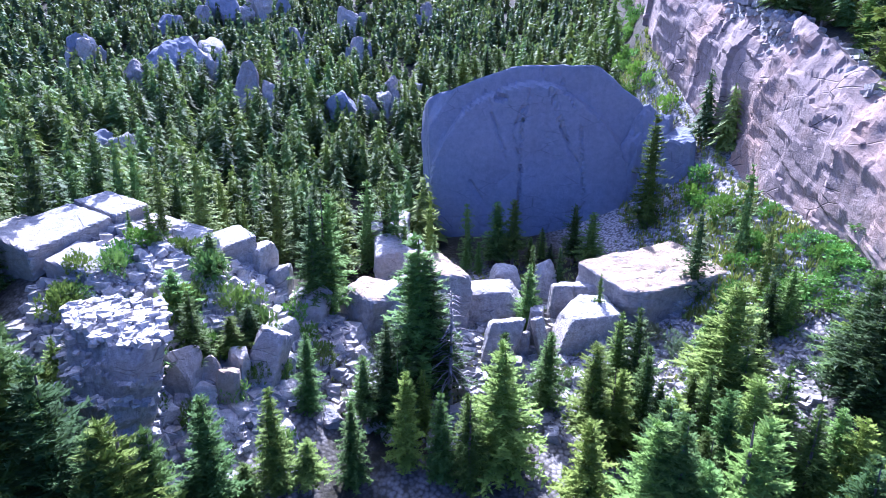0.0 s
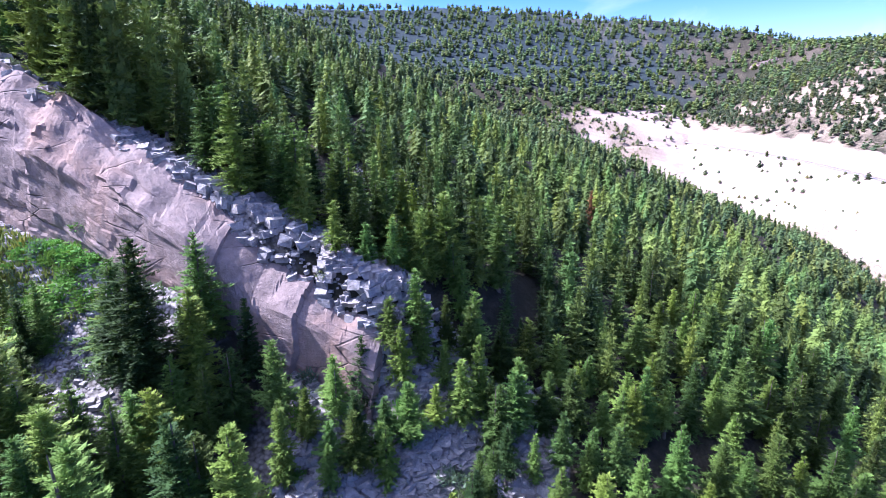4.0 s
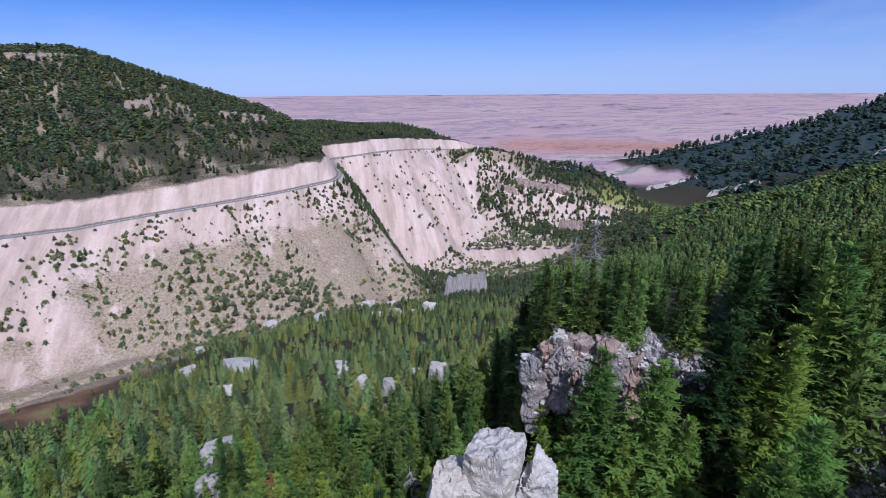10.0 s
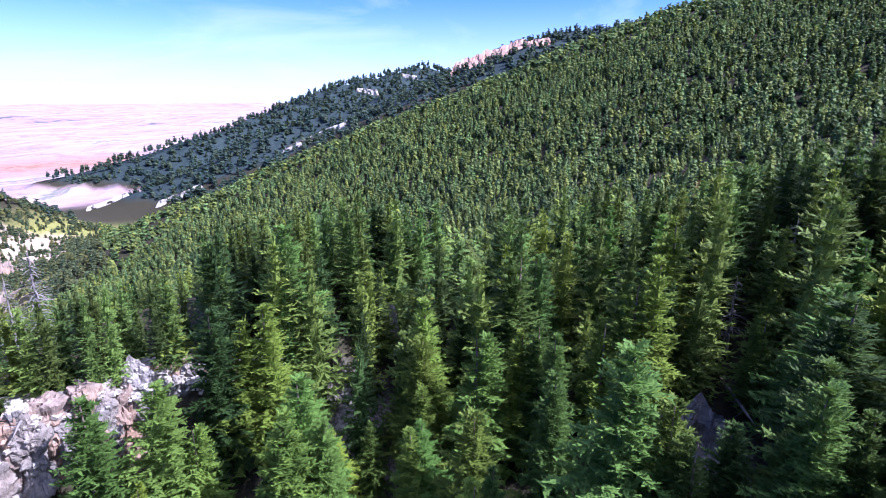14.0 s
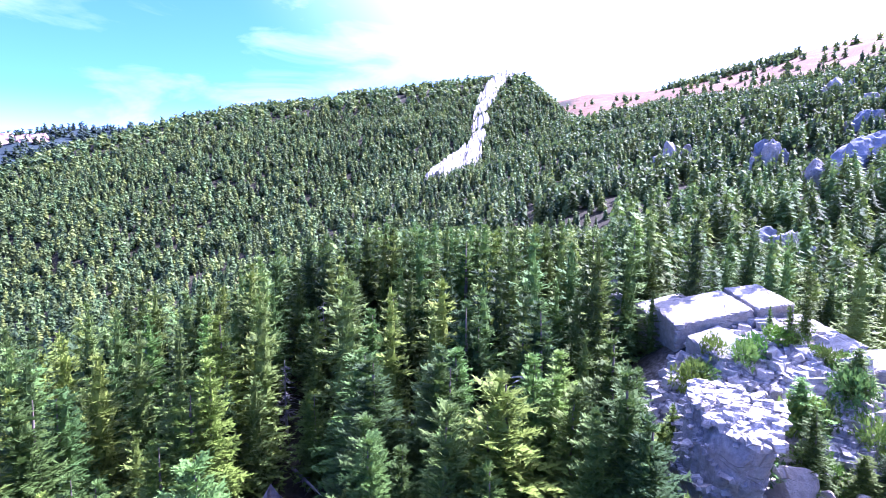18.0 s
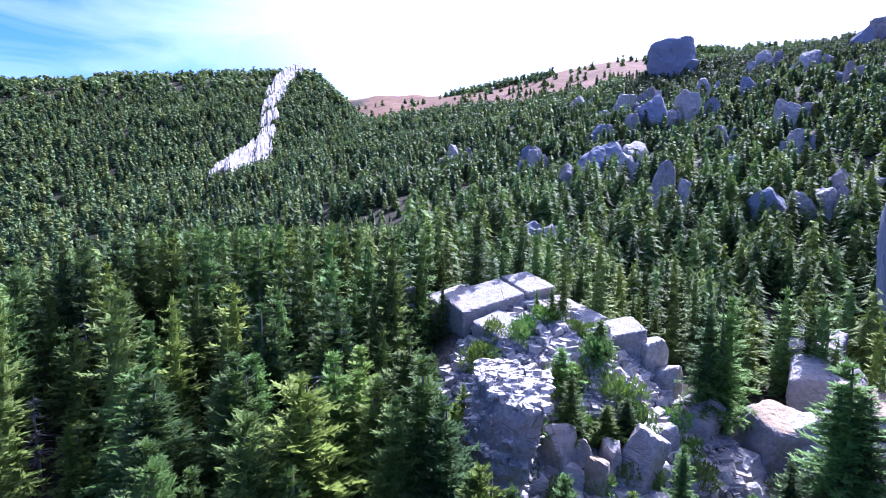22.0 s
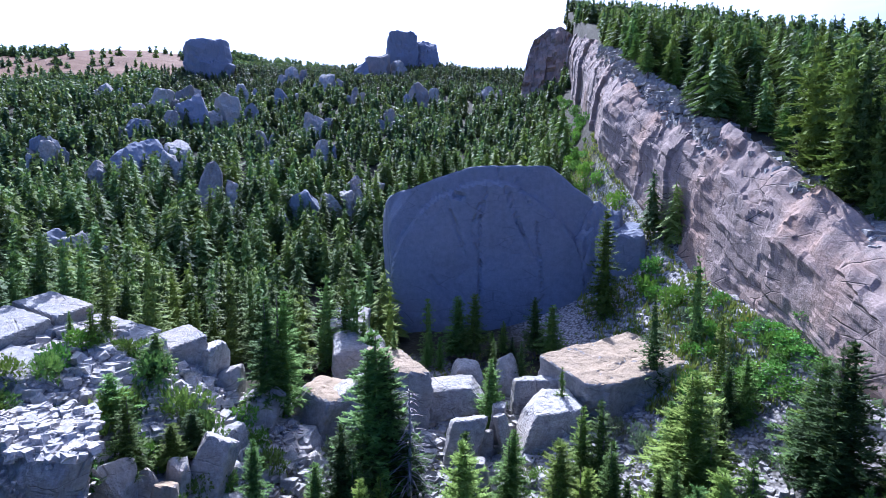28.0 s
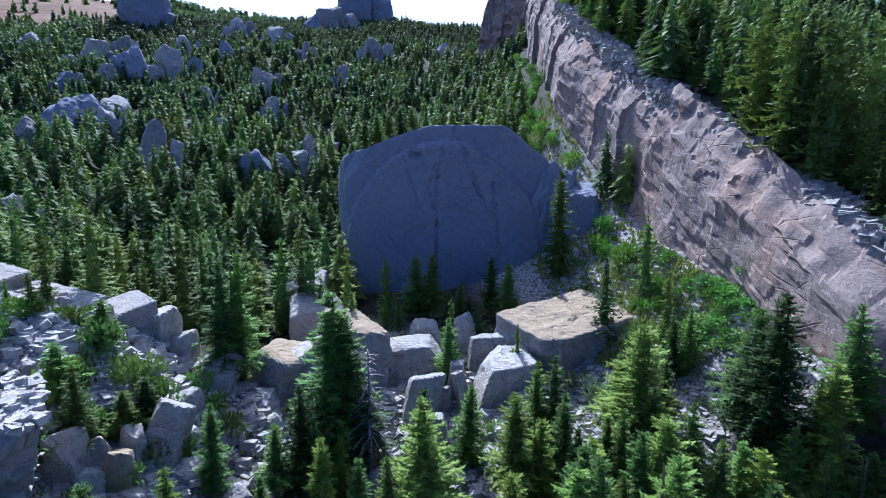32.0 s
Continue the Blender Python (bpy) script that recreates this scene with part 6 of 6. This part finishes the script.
# ---- shrubs ----
BUSH = {"green": [trimesh("leaves", *bush_shape(700 + k, 1.0, 1.0, 300), LEAVES_BRIGHT) for k in range(3)],
        "sage": [trimesh("leaves", *bush_shape(710 + k, 1.0, 1.0, 300), LEAVES_GREY) for k in range(2)],
        "juniper": [trimesh("leaves", *bush_shape(720 + k, 1.0, 1.1, 300), NEEDLES_PINE) for k in range(2)]}
BUSH_LABEL = {"green": "bright green leafy shrub on stony ground", "sage": "grey-green sage shrub among stones", "juniper": "low dark green juniper shrub among rocks"}


def bush(kind, k, x, y, radius, height, z=None):
    ob = new("shrub", BUSH[kind][k % len(BUSH[kind])])
    z = float(ground_z(x, y)) if z is None else z
    ob.matrix_basis = pose(x, y, z - 0.15, 0, 0, k * 67.0) @ Matrix.Diagonal((radius, radius, height, 1))
    return tagged(ob, BUSH_LABEL[kind], "shrub", "shrubs round the gully")


srnd = np.random.default_rng(77)
for k in range(150):
    zone = k % 5
    if zone == 0:
        y = srnd.uniform(60, 150); x = float(cliff_x(y)) - srnd.uniform(3.5, 13); kind = "green"
    elif zone == 1:
        y = srnd.uniform(50, 68); x = 40 - srnd.uniform(3.5, 12); kind = ("green", "sage", "green")[k % 3]
    elif zone == 2:
        x, y = -27 + srnd.uniform(-9, 12), 46 + srnd.uniform(-12, 10); kind = ("juniper", "green")[k % 2]
    elif zone == 3:
        x, y = srnd.uniform(-16, 34), srnd.uniform(42, 74); kind = ("sage", "juniper", "green")[k % 3]
    else:
        x, y = 36 + srnd.uniform(-9, 6), 18 + srnd.uniform(-9, 10); kind = ("sage", "green")[k % 2]
    rad = srnd.uniform(0.6, 1.7)
    bush(kind, k, float(x), float(y), float(rad), float(rad * srnd.uniform(0.9, 1.6)))
for k in range(34):
    y = srnd.uniform(70, 240)
    rad = float(srnd.uniform(1.3, 2.7))
    bush("green", k, float(cliff_x(y)) - float(srnd.uniform(3.5, 10)), y, rad, rad * 1.3)
for k in range(46):
    y = 20 + 2.6 * k + srnd.uniform(-1, 1)
    x = float(cliff_x(y)) + srnd.uniform(4.5, 10)
    if k % 3 == 1:
        bush(("juniper", "sage")[k % 2], k, x, y, float(srnd.uniform(0.5, 1.2)), float(srnd.uniform(0.6, 1.4)))
    else:
        plant(("fir", "pine")[k % 2], k, x, y, float(srnd.uniform(4.5, 8.0)), 1.3, k * 70.0)
for k in range(26):
    gb, gr_ = 31.0 + 8.5 * ((k * 0.618) % 1), 58.5 + 9 * ((k * 0.414) % 1)
    bush("green", k, *[float(v_) for v_ in polar(gb, gr_)], 1.5 + 0.9 * ((k * 0.3) % 1), 0.8 + 0.6 * ((k * 0.7) % 1))
for k, (gb, gr_, gh) in enumerate(((328.7, 50, 3.4), (332.7, 55, 3.2), (335.9, 52.5, 3.6), (320.0, 53, 2.6), (324.5, 55.5, 2.4), (337.2, 51, 3.0), (331.0, 51.5, 2.8), (343.5, 50, 2.4), (327.6, 46.5, 2.6), (330.6, 48.6, 2.4), (333.4, 44.5, 2.2), (325.6, 44, 2.0), (329.8, 42.5, 2.4), (336.6, 46.4, 2.2), (339.2, 47.5, 2.0))):
    bush("juniper", k, *[float(v_) for v_ in polar(gb, gr_)], gh * 0.62, gh)
bush("green", 1, *[float(v_) for v_ in polar(237.6, 53.6)], 2.3, 3.6)
bush("sage", 0, *[float(v_) for v_ in polar(241.8, 53)], 2.4, 3.2)
bush("green", 2, *[float(v_) for v_ in polar(233.5, 54)], 1.2, 1.6)
bush("juniper", 0, *[float(v_) for v_ in polar(246, 51)], 1.6, 2.2)
bush("sage", 1, *[float(v_) for v_ in polar(262, 50)], 1.8, 2.4)
bush("green", 0, *[float(v_) for v_ in polar(267, 51)], 1.7, 2.6)
# slab and rubble darkened in colour for the shade they lie in
shade_slab = rock("rock_outcrop", "bluish limestone slab strewn with rubble, shade in its dark colour", 276.4, 47, (9, 8, 9), 152, ROCK_DARK_SHADE, rise=1.6, turn=-20, tilt=(14, -8), cuts=5, level=5, rough=0.04)
rubble_on(shade_slab, 400, 0.15, 0.6, 642, ROCK_DARK_SHADE)

# pale rock band up the hill across the gully
band = []
for be, r, rise_ in ((291.8, 366, 3), (293.5, 368, 9), (295.2, 374, 14), (296.6, 392, 16), (297.3, 420, 15), (297.8, 455, 14), (298.1, 495, 14), (298.4, 540, 15), (298.8, 585, 15), (299.5, 630, 15), (300.6, 672, 13), (301.4, 690, 7)):
    bx_, by_ = polar(be, r)
    g_ = float(ground_z(bx_, by_, False))
    band.append((be, r, g_ + rise_ + 3, g_ - 8))
for k in range(1, len(band) - 1):
    b_, r_, t_, f_ = band[k]
    wide = 1.7 if k < 4 else 1.15
    fin = []
    for f2, up_ in ((-1, -6), (-0.6, 2), (0, 5), (0.6, 4), (1, -6)):
        rk = r_ + f2 * r_ * radians(wide) * 1.6
        fx, fy = polar(b_ + f2 * wide, rk)
        fin.append((b_ + f2 * wide, rk, float(ground_z(fx, fy, False)) + t_ - f_ - 11 + up_, float(ground_z(fx, fy, False)) - 6))
    escarp("pale limestone band running up the wooded hill", fin, ROCK_PALE, 800 + 4 * k, "rock band on the hill", n=30, m=12, joint=3.0, deep=14, back=0.25)
escarp("small pale outcrop on the wooded hill", level_knots(302.9, 304.5, 600, 4, 10, 6), ROCK_PALE, 820, "rock band on the hill", n=24, m=9, joint=4, deep=20, back=0.9)
escarp("red and pink sandstone cliff below a wooded ridge", [k_ for bq, rq in ((247.5, 1235), (250, 1245), (252.5, 1250), (255, 1250), (257.2, 1245), (258.8, 1240)) for k_ in level_knots(bq, bq + 0.1, rq - 50, 1, 30, 25)], ROCK_RED, 830, "distant crags", n=90, m=12, joint=11, deep=70, back=0.8)
for k, (b0, b1, r, up_) in enumerate(((230.5, 238.6, 1125, 13), (218.5, 223.5, 1075, 9), (224.5, 227.5, 1300, 11), (238.5, 241, 1700, 15), (243, 245, 1850, 14), (213, 217, 1160, 9))):
    escarp("pale limestone band on a wooded mountain", level_knots(b0, b1, r, 6, up_, 12), ROCK_PALE, 840 + 10 * k, "distant crags", n=50, m=8, joint=12, deep=20)


# ---- grass, logs and a car ----
GRASS = leaf_material("yellow_green_grass", (0.13, 0.17, 0.03), (0.27, 0.28, 0.07), False)


def tufts(name, label, x, y, seed, lo, hi):
    """Tufts of long grass, three blades each, in one mesh."""
    rnd = np.random.default_rng(seed)
    z = ground_z(x, y)
    n = len(x)
    V, tint = [], []
    for b in range(4):
        a, h = rnd.uniform(0, 6.28, n), rnd.uniform(lo, hi, n)
        ca, sa = np.cos(a) * 0.16, np.sin(a) * 0.16
        ox, oy = rnd.normal(0, 0.25, n), rnd.normal(0, 0.25, n)
        V.append(np.stack([np.stack([x + ox - sa, y + oy + ca, z - 0.05], 1), np.stack([x + ox + sa, y + oy - ca, z - 0.05], 1), np.stack([x + ox + ca * 2, y + oy + sa * 2, z + h], 1)], 1).reshape(-1, 3))
        tint.append(np.repeat(rnd.uniform(0, 1, n), 3))
    V = np.vstack(V)
    return tagged(new(name, trimesh(name, V, np.arange(len(V)).reshape(-1, 3), GRASS, False, {"tint": np.concatenate(tint)})), label, "grass", kind="stuff")


grnd = np.random.default_rng(91)
ty_ = np.concatenate([grnd.normal(60, 6, 1500), grnd.uniform(68, 130, 1600)])
tx_ = cliff_x(ty_) - grnd.uniform(2.5, 15, len(ty_))
tufts("grass", "yellow-green grass at the foot of the cliff", tx_, ty_, 92, 0.35, 1.0)
gx_, gy_ = grnd.uniform(-18, 34, 1500), grnd.uniform(44, 80, 1500)
tufts("grass", "thin dry grass between the boulders", gx_, gy_, 93, 0.2, 0.55)


def log_mesh(k):
    V, T = tube([(0, 0, 0), (0.05, 0.02, 3), (0, 0.06, 6), (0.05, 0, 8)], [0.2, 0.17, 0.12, 0.04], 7)
    V, T = list(V), list(T)
    rnd = np.random.default_rng(950 + k)
    for _ in range(14):
        h, a = rnd.uniform(2, 7.5), rnd.uniform(0, 6.28)
        v2, t2 = tube([(0, 0, h), (math.cos(a) * 0.5, math.sin(a) * 0.5, h + 0.2), (math.cos(a) * 1.0, math.sin(a) * 1.0, h + 0.3)], [0.04, 0.03, 0.01], 4)
        o = len(V)
        V += v2
        T += [tuple(o + q for q in t) for t in t2]
    return trimesh("fallen_log", V, T, BARK_DEAD, True)


LOGS = [log_mesh(k) for k in range(2)]
for k, (be, r, turn) in enumerate(((272, 54, 30), (278, 56, 100), (283, 52, 160), (231, 50, 60), (300, 52, 20), (66, 66, 75), (352, 42, 120), (10, 44, 35), (206, 60, 140), (209, 61, 60))):
    lx, ly = (float(v_) for v_ in polar(be, r))
    lg = tagged(new("fallen_log", LOGS[k % 2]), "bleached fallen conifer trunk with broken branches", "log", "fallen logs")
    lg.matrix_basis = pose(lx, ly, float(ground_z(lx, ly)) + 0.35, 84, 0, turn)


def box_mesh(name, size, mat, taper=1.0, bevel=0.08):
    bm = bmesh.new()
    bmesh.ops.create_cube(bm, size=1.0)
    for v_ in bm.verts:
        k_ = taper if v_.co.z > 0 else 1.0
        v_.co = Vector((v_.co.x * size[0] * k_, v_.co.y * size[1] * (0.5 + 0.5 * k_), v_.co.z * size[2]))
    bmesh.ops.bevel(bm, geom=bm.edges[:], offset=bevel, segments=2, affect='EDGES')
    me = bpy.data.meshes.new(name)
    bm.to_mesh(me)
    bm.free()
    me.materials.append(mat)
    return me


CAR_PAINT = plain_material("white_car_paint", (0.62, 0.62, 0.62), (0.70, 0.70, 0.70), 3.0, 0.35)
CAR_GLASS = plain_material("dark_car_glass", (0.02, 0.02, 0.025), (0.03, 0.03, 0.035), 3.0, 0.1)
TYRE = plain_material("tyre_rubber", (0.02, 0.02, 0.02), (0.035, 0.035, 0.035), 3.0, 0.9)
car = tagged(new("car"), "small white car on the mountain road", "car")
cp = 205.0
cq = float(road_q(cp)) - 1.8
car.matrix_basis = pose(cq * _ua[0] + cp * _va[0], cq * _ua[1] + cp * _va[1], float(road_z(cp)) + 0.36, 0, 0, 30)
part("body", box_mesh("body", (4.4, 1.8, 0.75), CAR_PAINT), car, "", pose(0, 0, 0.72))
part("cabin", box_mesh("cabin", (2.5, 1.6, 0.65), CAR_GLASS, 0.72), car, "dark glass cabin", pose(-0.2, 0, 1.38))
wv_, wt_ = tube([(0, 0, -0.12), (0, 0, 0.12)], [0.34, 0.34], 14)
wm_ = trimesh("wheel", wv_, wt_, TYRE, False)
for wx in (-1.35, 1.35):
    for wy in (-0.85, 0.85):
        part("wheel", wm_, car, "", pose(wx, wy, 0.34, 90, 0, 0))
